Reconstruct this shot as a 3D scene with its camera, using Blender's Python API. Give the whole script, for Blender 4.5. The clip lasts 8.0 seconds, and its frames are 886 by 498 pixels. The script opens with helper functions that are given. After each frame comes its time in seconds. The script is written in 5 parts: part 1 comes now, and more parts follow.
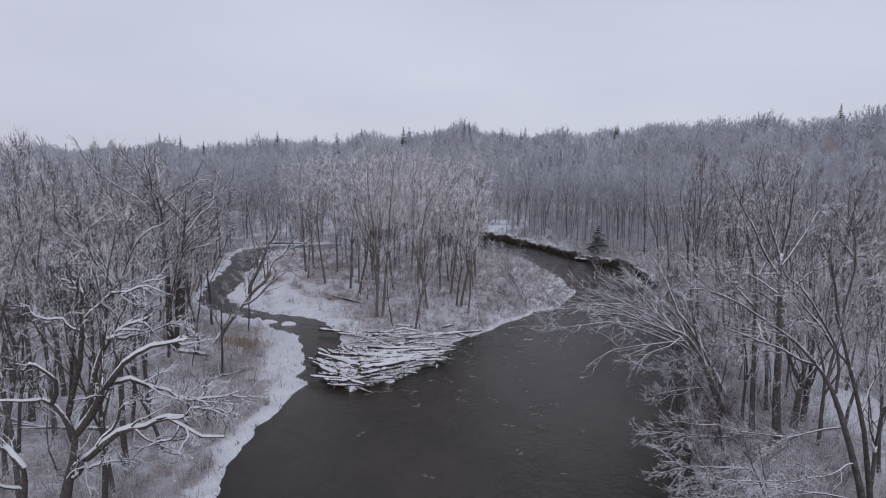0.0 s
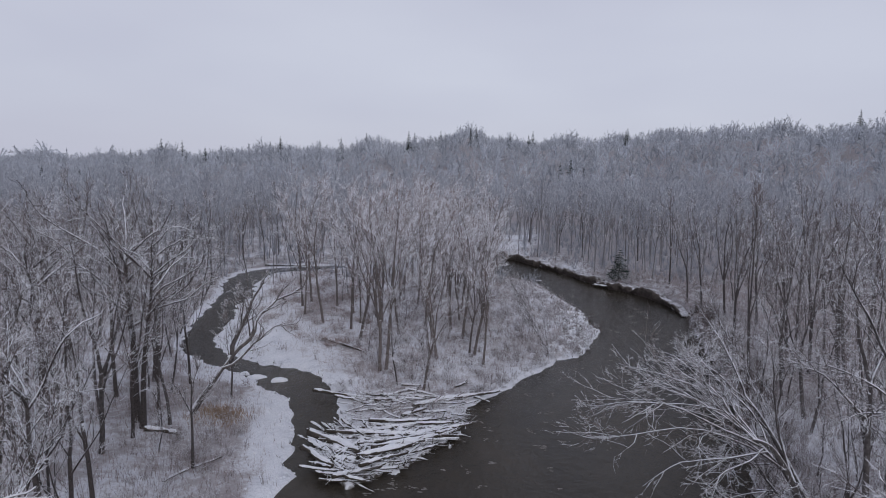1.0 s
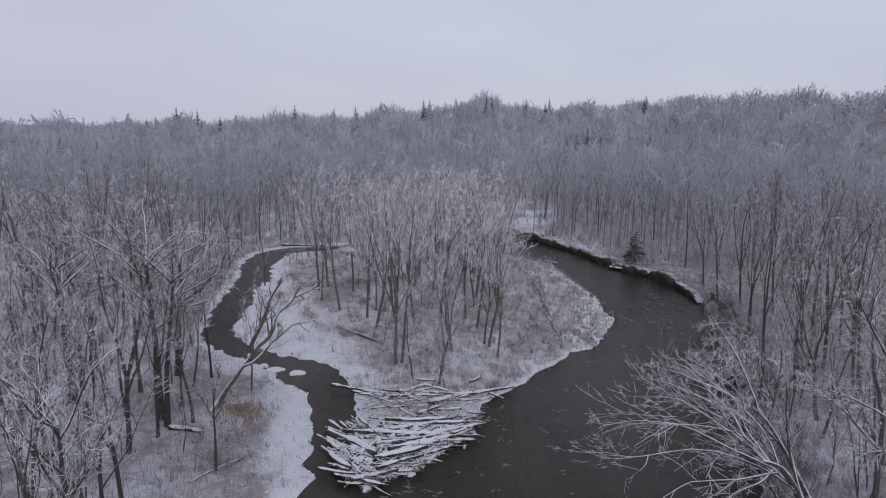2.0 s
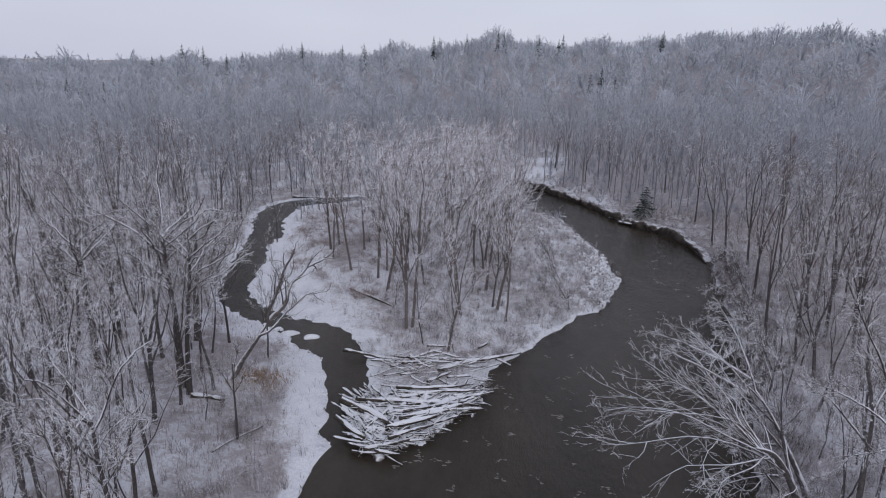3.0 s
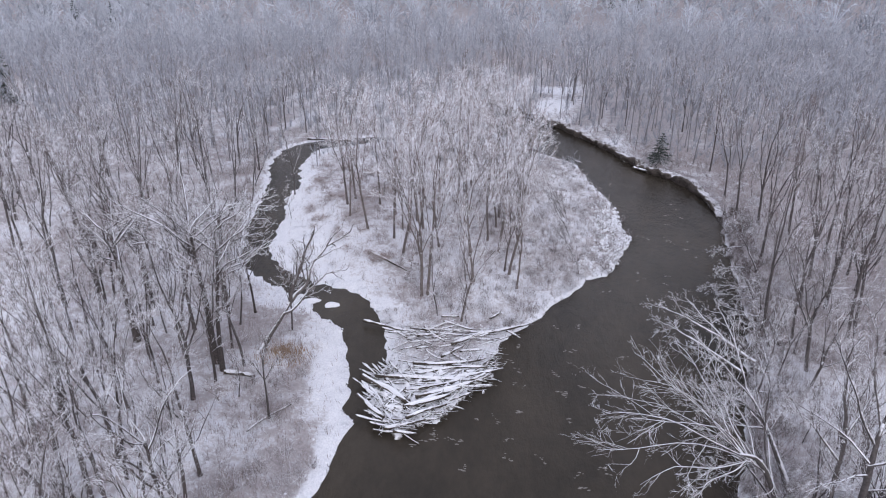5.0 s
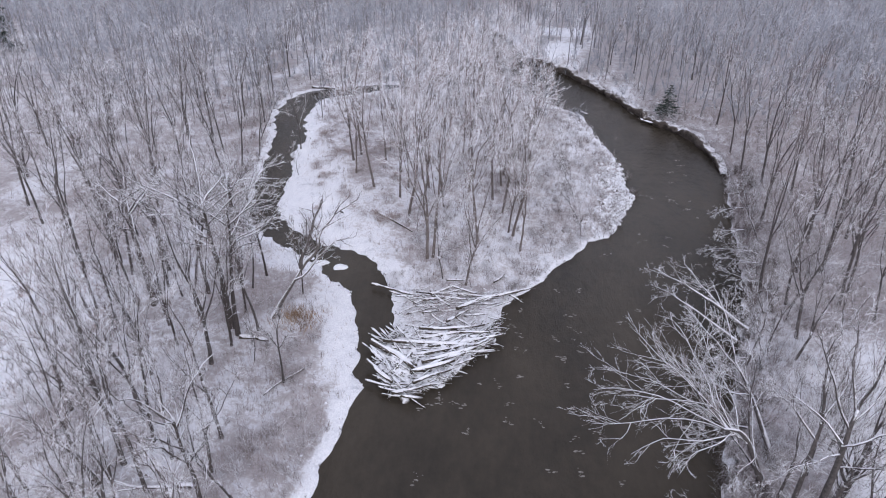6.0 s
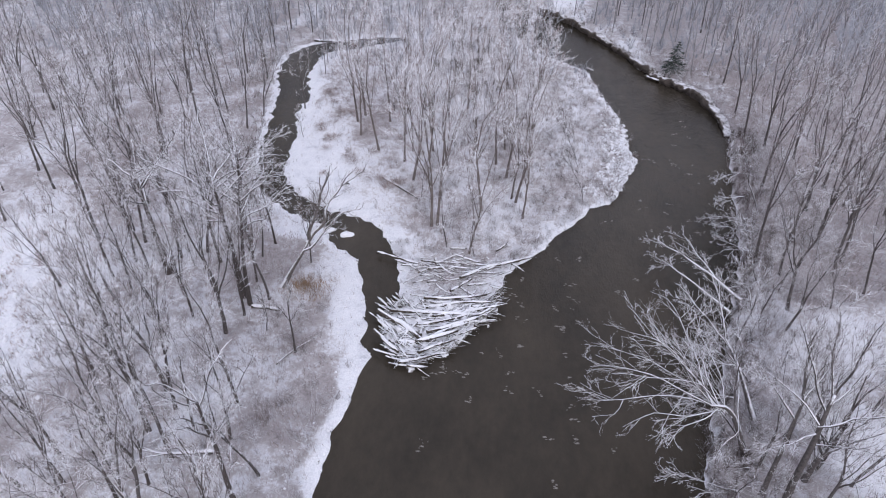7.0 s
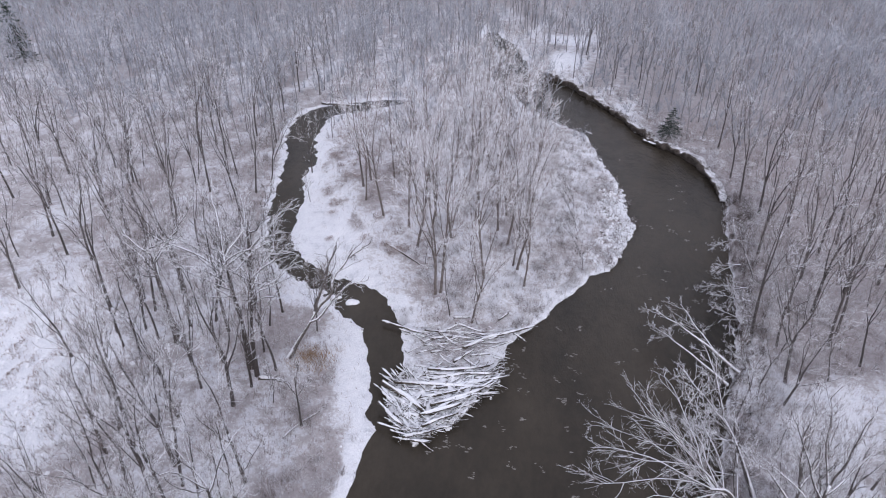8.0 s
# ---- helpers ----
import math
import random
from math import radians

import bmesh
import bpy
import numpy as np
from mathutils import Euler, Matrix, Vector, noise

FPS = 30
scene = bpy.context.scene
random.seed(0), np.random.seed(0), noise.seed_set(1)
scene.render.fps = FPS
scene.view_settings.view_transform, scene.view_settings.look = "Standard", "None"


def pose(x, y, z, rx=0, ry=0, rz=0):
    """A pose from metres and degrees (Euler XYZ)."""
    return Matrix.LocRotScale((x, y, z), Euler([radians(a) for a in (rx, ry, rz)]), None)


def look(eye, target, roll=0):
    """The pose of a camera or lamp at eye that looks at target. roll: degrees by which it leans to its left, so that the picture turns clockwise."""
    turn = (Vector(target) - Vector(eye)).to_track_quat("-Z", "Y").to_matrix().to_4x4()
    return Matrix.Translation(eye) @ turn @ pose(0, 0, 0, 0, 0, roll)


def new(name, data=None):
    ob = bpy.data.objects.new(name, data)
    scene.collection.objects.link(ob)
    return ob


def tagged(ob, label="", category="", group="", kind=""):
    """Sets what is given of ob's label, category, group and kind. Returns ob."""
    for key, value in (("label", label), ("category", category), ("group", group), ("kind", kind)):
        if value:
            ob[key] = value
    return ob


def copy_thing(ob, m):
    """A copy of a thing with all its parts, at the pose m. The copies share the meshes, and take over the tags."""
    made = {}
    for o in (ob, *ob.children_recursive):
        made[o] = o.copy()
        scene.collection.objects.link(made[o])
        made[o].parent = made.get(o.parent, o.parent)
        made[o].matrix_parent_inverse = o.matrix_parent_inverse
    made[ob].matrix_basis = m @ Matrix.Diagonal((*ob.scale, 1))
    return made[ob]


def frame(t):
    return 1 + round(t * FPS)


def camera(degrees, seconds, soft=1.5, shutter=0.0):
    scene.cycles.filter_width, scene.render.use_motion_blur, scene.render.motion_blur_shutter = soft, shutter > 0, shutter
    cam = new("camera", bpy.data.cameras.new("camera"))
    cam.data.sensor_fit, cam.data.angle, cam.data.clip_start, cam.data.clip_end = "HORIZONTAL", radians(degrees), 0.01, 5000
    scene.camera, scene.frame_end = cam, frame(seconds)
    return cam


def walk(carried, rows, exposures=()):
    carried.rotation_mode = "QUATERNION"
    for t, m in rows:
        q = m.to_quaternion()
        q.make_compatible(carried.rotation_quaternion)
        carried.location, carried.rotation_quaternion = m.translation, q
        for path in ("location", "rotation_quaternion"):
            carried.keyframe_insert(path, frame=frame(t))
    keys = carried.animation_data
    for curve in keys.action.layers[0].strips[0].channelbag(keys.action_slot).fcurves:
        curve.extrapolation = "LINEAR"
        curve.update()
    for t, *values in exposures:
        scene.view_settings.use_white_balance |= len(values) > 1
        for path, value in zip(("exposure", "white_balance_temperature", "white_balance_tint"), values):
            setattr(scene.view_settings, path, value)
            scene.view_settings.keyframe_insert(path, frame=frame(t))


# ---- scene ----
cam = camera(71.0, 8.0, soft=1.05)
# seconds, eye, Euler angles in degrees: forward over the river, then straight up
ROWS = [
    (0.0, -0.000, 0.000, 19.630, 82.275, -1.176, 0.000),
    (0.5, -0.367, 6.074, 21.301, 82.390, -1.163, 0.128),
    (1.0, -0.867, 9.871, 23.121, 82.369, -1.238, 0.466),
    (1.5, -0.974, 10.136, 24.799, 81.171, -1.137, 1.168),
    (3.0, -1.045, 10.095, 30.039, 73.251, -1.123, 2.766),
    (3.5, -1.077, 10.161, 31.930, 69.759, -0.945, 3.109),
    (4.0, -1.019, 10.204, 33.952, 67.778, -0.772, 3.473),
    (4.5, -1.011, 10.351, 35.792, 66.862, -0.665, 3.799),
    (6.0, -1.162, 10.674, 41.767, 58.694, -0.624, 4.576),
    (6.5, -1.187, 10.816, 43.626, 55.978, -0.554, 4.767),
    (7.0, -1.325, 11.008, 45.561, 53.236, -0.583, 4.914),
    (7.5, -1.427, 11.138, 47.416, 51.940, -0.558, 5.054),
    (8.0, -1.614, 11.369, 49.424, 57.090, -0.608, 5.113),
]
EXPOSURES = [(0.0, 0.05, 6500, 10), (1.5, -0.06, 6500, 10), (3.0, 0.12, 6500, 10), (3.5, 0.71, 6530, 10.5), (4.0, 0.8, 6560, 11), (4.5, 0.81, 6570, 11.5), (7.5, 0.86, 6590, 12), (8.0, 0.82, 6590, 12)]
walk(cam, [(t, pose(x, y, z, rx, ry, rz)) for t, x, y, z, rx, ry, rz in ROWS], EXPOSURES)

# ---- light: an overcast winter sky ----
world = bpy.data.worlds.new("overcast_sky")
scene.world = world
world.use_nodes = True
wn, wl = world.node_tree.nodes, world.node_tree.links
wn.clear()
sky = wn.new("ShaderNodeTexSky")
sky.sky_type = "NISHITA"
sky.sun_disc = False
sky.sun_elevation, sky.sun_rotation = radians(35), radians(200)
clear = wn.new("ShaderNodeMix")
clear.data_type = "RGBA"
clear.blend_type = "MULTIPLY"
clear.inputs["Factor"].default_value = 1.0
clear.inputs["B"].default_value = (0.1, 0.1, 0.1, 1)
wl.new(sky.outputs["Color"], clear.inputs["A"])
wco = wn.new("ShaderNodeTexCoord")
wmap = wn.new("ShaderNodeMapping")
wmap.inputs["Scale"].default_value = (1.0, 1.0, 3.2)
wl.new(wco.outputs["Generated"], wmap.inputs["Vector"])
wnoise = wn.new("ShaderNodeTexNoise")
wnoise.inputs["Scale"].default_value = 1.6
wnoise.inputs["Detail"].default_value = 3.0
wnoise.inputs["Roughness"].default_value = 0.45
wl.new(wmap.outputs["Vector"], wnoise.inputs["Vector"])
wramp = wn.new("ShaderNodeValToRGB")
wramp.color_ramp.elements[0].position, wramp.color_ramp.elements[1].position = 0.30, 0.72
wramp.color_ramp.elements[0].color = (0.50, 0.515, 0.64, 1)
wramp.color_ramp.elements[1].color = (0.60, 0.625, 0.735, 1)
wl.new(wnoise.outputs["Fac"], wramp.inputs["Fac"])
cover = wn.new("ShaderNodeMix")
cover.data_type = "RGBA"
cover.inputs["Factor"].default_value = 0.94
wl.new(clear.outputs["Result"], cover.inputs["A"])
wl.new(wramp.outputs["Color"], cover.inputs["B"])
wbg = wn.new("ShaderNodeBackground")
wbg.inputs["Strength"].default_value = 1.0
wl.new(cover.outputs["Result"], wbg.inputs["Color"])
wout = wn.new("ShaderNodeOutputWorld")
wl.new(wbg.outputs["Background"], wout.inputs["Surface"])

sun_data = bpy.data.lights.new("sun", "SUN")
sun_data.energy, sun_data.angle, sun_data.color = 0.6, radians(40), (1.0, 0.97, 0.93)
sun_ob = new("sun", sun_data)
sun_ob.matrix_world = look((60, -160, 120), (0, 60, 0))


# ---- materials ----
def material(name, rough=0.9, spec=0.2):
    m = bpy.data.materials.new(name)
    m.use_nodes = True
    p = m.node_tree.nodes["Principled BSDF"]
    p.inputs["Roughness"].default_value = rough
    p.inputs["Specular IOR Level"].default_value = spec
    return m, m.node_tree.nodes, m.node_tree.links, p


def noise_at(n, l, vec, scale, detail=3.0, rough=0.6):
    t = n.new("ShaderNodeTexNoise")
    t.inputs["Scale"].default_value, t.inputs["Detail"].default_value, t.inputs["Roughness"].default_value = scale, detail, rough
    if vec:
        l.new(vec, t.inputs["Vector"])
    return t.outputs["Fac"]


def ramp(n, l, fac, *stops):
    r = n.new("ShaderNodeValToRGB")
    while len(r.color_ramp.elements) < len(stops):
        r.color_ramp.elements.new(0.5)
    for e, (at, c) in zip(r.color_ramp.elements, stops):
        e.position, e.color = at, (*c, 1)
    l.new(fac, r.inputs["Fac"])
    return r.outputs["Color"]


def maths(n, l, op, a, b, clamp=False):
    q = n.new("ShaderNodeMath")
    q.operation, q.use_clamp = op, clamp
    for i, v in enumerate((a, b)):
        if isinstance(v, (int, float)):
            q.inputs[i].default_value = v
        else:
            l.new(v, q.inputs[i])
    return q.outputs["Value"]


def blend(n, l, fac, a, b):
    q = n.new("ShaderNodeMix")
    q.data_type = "RGBA"
    for key, v in (("Factor", fac), ("A", a), ("B", b)):
        if isinstance(v, (int, float)):
            q.inputs[key].default_value = v
        elif isinstance(v, tuple):
            q.inputs[key].default_value = (*v, 1)
        else:
            l.new(v, q.inputs[key])
    return q.outputs["Result"]


def steps(n, l, v, lo, hi):
    q = n.new("ShaderNodeMapRange")
    q.interpolation_type = "SMOOTHSTEP"
    q.inputs["From Min"].default_value, q.inputs["From Max"].default_value = lo, hi
    l.new(v, q.inputs["Value"])
    return q.outputs["Result"]


def bump(n, l, p, height, strength, distance):
    b = n.new("ShaderNodeBump")
    b.inputs["Strength"].default_value, b.inputs["Distance"].default_value = strength, distance
    l.new(height, b.inputs["Height"])
    l.new(b.outputs["Normal"], p.inputs["Normal"])


SNOW = (0.80, 0.81, 0.85)


def snowy(name, dark, light, lo, hi, grain=3.0, patch=1.0):
    """A surface of bark, wood or needles on whose upper side snow has settled."""
    m, n, l, p = material(name)
    geo = n.new("ShaderNodeNewGeometry")
    info = n.new("ShaderNodeObjectInfo")
    pos = geo.outputs["Position"]
    fine, wide = noise_at(n, l, pos, grain, 4.0), noise_at(n, l, pos, 0.35, 2.0)
    wood = ramp(n, l, fine, (0.3, dark), (0.7, light))
    tone = maths(n, l, "MULTIPLY_ADD", info.outputs["Random"], 0.35)
    each = n.new("ShaderNodeAttribute")
    each.attribute_name = "tone"
    l.new(maths(n, l, "ADD", each.outputs["Fac"], 0.82), tone.node.inputs[2])
    scaled = n.new("ShaderNodeVectorMath")
    scaled.operation = "SCALE"
    l.new(wood, scaled.inputs[0])
    l.new(tone, scaled.inputs["Scale"])
    sep = n.new("ShaderNodeSeparateXYZ")
    l.new(geo.outputs["Normal"], sep.inputs[0])
    up = maths(n, l, "ADD", sep.outputs["Z"], maths(n, l, "MULTIPLY", maths(n, l, "SUBTRACT", wide, 0.5), patch))
    up = maths(n, l, "ADD", up, maths(n, l, "MULTIPLY", maths(n, l, "SUBTRACT", fine, 0.5), 0.6))
    l.new(blend(n, l, steps(n, l, up, lo, hi), scaled.outputs[0], SNOW), p.inputs["Base Color"])
    return m


BARK = snowy("bark_with_snow", (0.055, 0.049, 0.048), (0.15, 0.135, 0.132), 0.32, 0.56, 5.0, 0.6)
TWIG = snowy("frosted_twigs", (0.124, 0.103, 0.101), (0.236, 0.203, 0.2), 0.2, 0.48, 2.0, 0.5)
REDTWIG = snowy("reddish_frosted_twigs", (0.185, 0.137, 0.13), (0.335, 0.258, 0.247), -0.04, 0.3, 2.0, 0.6)
# distance haze is mixed into the base colour here: hill woods, then middle woods' twigs
HAZED = snowy("haze_tinted_far_woods", (0.43, 0.457, 0.512), (0.56, 0.588, 0.64), 0.55, 1.3, 0.2, 0.5)
HAZETWIG = snowy("haze_tinted_frosted_twigs", (0.245, 0.258, 0.292), (0.375, 0.393, 0.436), 0.2, 1.05, 0.8, 0.6)
REDBARK = snowy("reddish_bark", (0.10, 0.085, 0.08), (0.22, 0.19, 0.18), 0.35, 0.7, 5.0, 0.6)
# trunks of the middle woods, lightened for the same painted haze
HAZEBARK = snowy("haze_lightened_bark", (0.16, 0.154, 0.16), (0.27, 0.26, 0.268), 0.4, 0.8, 2.0, 0.6)
BRUSH = snowy("frosted_brush", (0.158, 0.13, 0.128), (0.30, 0.254, 0.252), 0.04, 0.52, 1.2, 0.8)
DRIFTWOOD = snowy("wet_driftwood", (0.03, 0.025, 0.022), (0.10, 0.085, 0.07), 0.75, 1.1, 6.0, 0.4)
PALEWOOD = snowy("pale_dead_wood", (0.11, 0.098, 0.092), (0.26, 0.24, 0.23), 0.3, 0.75, 4.0, 0.5)
# brown brush with the shade under the bank put into its colour
SHADEBRUSH = snowy("shade_darkened_brown_brush", (0.065, 0.052, 0.048), (0.16, 0.13, 0.122), 0.3, 0.7, 1.2, 0.7)
NEEDLES = snowy("snowy_needles", (0.015, 0.028, 0.022), (0.035, 0.055, 0.04), 0.45, 1.0, 3.0, 1.0)
STALKS = snowy("dry_stalks", (0.215, 0.168, 0.158), (0.40, 0.33, 0.315), 0.2, 0.8, 1.0, 0.9)
FOAM = snowy("foam_and_pale_ripples", (0.1, 0.092, 0.084), (0.28, 0.265, 0.25), 1.2, 1.8, 4.0, 0.4)

SNOWBARK = snowy("snow_laden_bark", (0.045, 0.039, 0.037), (0.125, 0.108, 0.103), 0.3, 0.44, 9.0, 0.25)
FROST = snowy("snow_laden_twigs", (0.11, 0.087, 0.083), (0.214, 0.174, 0.168), 0.2, 0.44, 2.0, 0.5)
TANGRASS = snowy("tan_grass", (0.30, 0.205, 0.14), (0.52, 0.38, 0.27), 0.3, 0.9, 1.0, 0.9)

LEANBARK = snowy("streaked_dead_bark", (0.06, 0.052, 0.05), (0.19, 0.17, 0.165), 0.5, 0.8, 4.0, 0.9)

JAMSNOW = snowy("snow_over_wet_debris", (0.05, 0.042, 0.037), (0.16, 0.14, 0.12), 0.4, 0.8, 3.0, 0.9)

SNOWCAP, n, l, p = material("settled_snow", 0.75, 0.3)
pos = n.new("ShaderNodeNewGeometry").outputs["Position"]
l.new(ramp(n, l, noise_at(n, l, pos, 1.5, 4), (0.3, (0.74, 0.76, 0.81)), (0.7, (0.84, 0.85, 0.88))), p.inputs["Base Color"])
bump(n, l, p, noise_at(n, l, pos, 6, 3), 0.4, 0.05)

# ground: snow over leaf litter and dead grass, bare earth where the bank is steep
GROUND, n, l, p = material("snowy_ground", 0.85, 0.2)
geo = n.new("ShaderNodeNewGeometry")
pos = geo.outputs["Position"]
sep = n.new("ShaderNodeSeparateXYZ")
l.new(geo.outputs["Normal"], sep.inputs[0])
cov = n.new("ShaderNodeAttribute")
cov.attribute_name = "litter"
fine, mid, wide = noise_at(n, l, pos, 2.6, 7, 0.75), noise_at(n, l, pos, 0.6, 4), noise_at(n, l, pos, 0.06, 3)
# mottled snow tone; its darker spots also paint small shadows between lumps
snow = ramp(n, l, maths(n, l, "ADD", maths(n, l, "MULTIPLY", mid, 0.55), maths(n, l, "MULTIPLY", fine, 0.45)), (0.3, (0.46, 0.475, 0.52)), (0.45, (0.77, 0.785, 0.825)), (0.65, (0.87, 0.88, 0.91)))
speck = ramp(n, l, noise_at(n, l, pos, 7.0, 5, 0.8), (0.4, (0.55, 0.56, 0.6)), (0.56, (1.0, 1.0, 1.0)))
grain = n.new("ShaderNodeMix")
grain.data_type, grain.blend_type = "RGBA", "MULTIPLY"
grain.inputs["Factor"].default_value = 0.45
l.new(snow, grain.inputs["A"])
l.new(speck, grain.inputs["B"])
snow = grain.outputs["Result"]
litter = ramp(n, l, fine, (0.35, (0.24, 0.22, 0.223)), (0.65, (0.46, 0.43, 0.437)))
show = maths(n, l, "ADD", maths(n, l, "MULTIPLY", fine, 1.0), maths(n, l, "MULTIPLY", mid, 0.8))
show = maths(n, l, "ADD", show, maths(n, l, "MULTIPLY", cov.outputs["Fac"], 0.5))
top = blend(n, l, steps(n, l, show, 1.12, 1.46), snow, litter)
earth = ramp(n, l, fine, (0.3, (0.022, 0.017, 0.014)), (0.75, (0.075, 0.058, 0.047)))
steep = maths(n, l, "ADD", sep.outputs["Z"], maths(n, l, "MULTIPLY", maths(n, l, "SUBTRACT", fine, 0.5), 0.35))
l.new(blend(n, l, steps(n, l, steep, 0.62, 0.80), earth, top), p.inputs["Base Color"])
bump(n, l, p, fine, 0.7, 0.15)

EARTH = snowy("dark_bank_earth", (0.05, 0.042, 0.038), (0.17, 0.145, 0.13), 0.75, 1.2, 3.0, 0.6)

WATER, n, l, p = material("river_water", 0.16, 0.32)
p.inputs["IOR"].default_value = 1.33
geo = n.new("ShaderNodeNewGeometry")
wmp = n.new("ShaderNodeMapping")
wmp.inputs["Scale"].default_value = (1.0, 0.55, 1.0)
l.new(geo.outputs["Position"], wmp.inputs["Vector"])
# wide noise is brown murk; the finer one paints light and dark of ripples
murk_and_ripple_light = maths(n, l, "ADD", maths(n, l, "MULTIPLY", noise_at(n, l, wmp.outputs["Vector"], 0.09, 3), 0.7), maths(n, l, "MULTIPLY", noise_at(n, l, wmp.outputs["Vector"], 1.3, 5, 0.7), 0.3))
l.new(ramp(n, l, murk_and_ripple_light, (0.35, (0.024, 0.0204, 0.016)), (0.68, (0.058, 0.048, 0.036))), p.inputs["Base Color"])
rip = maths(n, l, "ADD", noise_at(n, l, wmp.outputs["Vector"], 1.6, 5, 0.65), maths(n, l, "MULTIPLY", noise_at(n, l, wmp.outputs["Vector"], 0.25, 2), 1.2))
rip = maths(n, l, "ADD", rip, maths(n, l, "MULTIPLY", noise_at(n, l, wmp.outputs["Vector"], 5.0, 3, 0.6), 0.3))
bump(n, l, p, rip, 0.75, 0.15)


# ---- mesh tools ----
def mesh_of(name, verts, tris, mat, smooth=False, second=None, which=None):
    """A mesh from arrays of corners and triangles."""
    verts, tris = np.asarray(verts, np.float32), np.asarray(tris, np.int32)
    me = bpy.data.meshes.new(name)
    me.vertices.add(len(verts))
    me.vertices.foreach_set("co", verts.ravel())
    me.loops.add(tris.size)
    me.loops.foreach_set("vertex_index", tris.ravel())
    me.polygons.add(len(tris))
    me.polygons.foreach_set("loop_start", np.arange(0, tris.size, 3, dtype=np.int32))
    me.polygons.foreach_set("use_smooth", np.full(len(tris), smooth))
    me.update(calc_edges=True)
    me.materials.append(mat)
    if second:
        me.materials.append(second)
        me.polygons.foreach_set("material_index", np.asarray(which, np.int32))
    return me


def spikes(a, b, r, sides=3):
    """Tapered stems from the points a to the points b, r thick at the foot."""
    a, b, r = np.asarray(a, float), np.asarray(b, float), np.asarray(r, float)
    d = b - a
    d /= np.maximum(np.linalg.norm(d, axis=1, keepdims=True), 1e-6)
    ref = np.where(np.abs(d[:, 2:3]) > 0.9, [[1.0, 0, 0]], [[0, 0, 1.0]])
    u = np.cross(d, ref)
    u /= np.linalg.norm(u, axis=1, keepdims=True)
    w = np.cross(u, d)
    k = sides
    rings = [a + r[:, None] * (u * math.cos(t) + w * math.sin(t)) for t in np.arange(k) * 2 * math.pi / k + math.pi / 2]
    v = np.stack(rings + [b], 1).reshape(-1, 3)
    i0 = np.arange(len(a))[:, None] * (k + 1)
    f = np.concatenate([np.stack([i0[:, 0] + j, i0[:, 0] + (j + 1) % k, i0[:, 0] + k], 1) for j in range(k)])
    return v, f


class Parts:
    """Collects tubes and stems into one set of arrays."""

    def __init__(self):
        self.v, self.f, self.n = [], [], 0

    def add(self, v, f):
        self.v.append(np.asarray(v, float))
        self.f.append(np.asarray(f, int) + self.n)
        self.n += len(v)

    def tube(self, pts, r0, r1, sides=5, tip=True, end=False):
        pts = np.asarray(pts, float)
        k, m = sides, len(pts)
        tan = np.gradient(pts, axis=0)
        tan /= np.linalg.norm(tan, axis=1, keepdims=True)
        ref = np.array([1.0, 0, 0]) if abs(tan[0, 2]) > 0.8 else np.array([0, 0, 1.0])
        u = np.cross(tan[:1], ref).repeat(m, 0)
        for i in range(m):
            q = u[max(i - 1, 0)]
            q = q - tan[i] * q.dot(tan[i])
            u[i] = q / np.linalg.norm(q)
        w = np.cross(u, tan)
        rr = np.linspace(r0, r1, m) if np.isscalar(r1) else r1
        ang = np.arange(k) * 2 * math.pi / k
        v = (pts[:, None] + rr[:, None, None] * (u[:, None] * np.cos(ang)[None, :, None] + w[:, None] * np.sin(ang)[None, :, None])).reshape(-1, 3)
        f = []
        for s in range(m - 1):
            for j in range(k):
                a, b = s * k + j, s * k + (j + 1) % k
                f += [(a, b, b + k), (a, b + k, a + k)]
        if tip:
            v = np.vstack([v, pts[-1:] + tan[-1:] * rr[-1]])
            f += [((m - 1) * k + j, (m - 1) * k + (j + 1) % k, m * k) for j in range(k)]
        if end:
            v = np.vstack([v, pts[:1] - tan[:1] * rr[0] * 0.2])
            f += [((j + 1) % k, j, len(v) - 1) for j in range(k)]
        self.add(v, f)

    def mesh(self, name, mat, smooth=False):
        return mesh_of(name, np.vstack(self.v), np.vstack(self.f), mat, smooth)


def part(name, me, parent, label=""):
    ob = new(name, me)
    ob.parent = parent
    return tagged(ob, label)


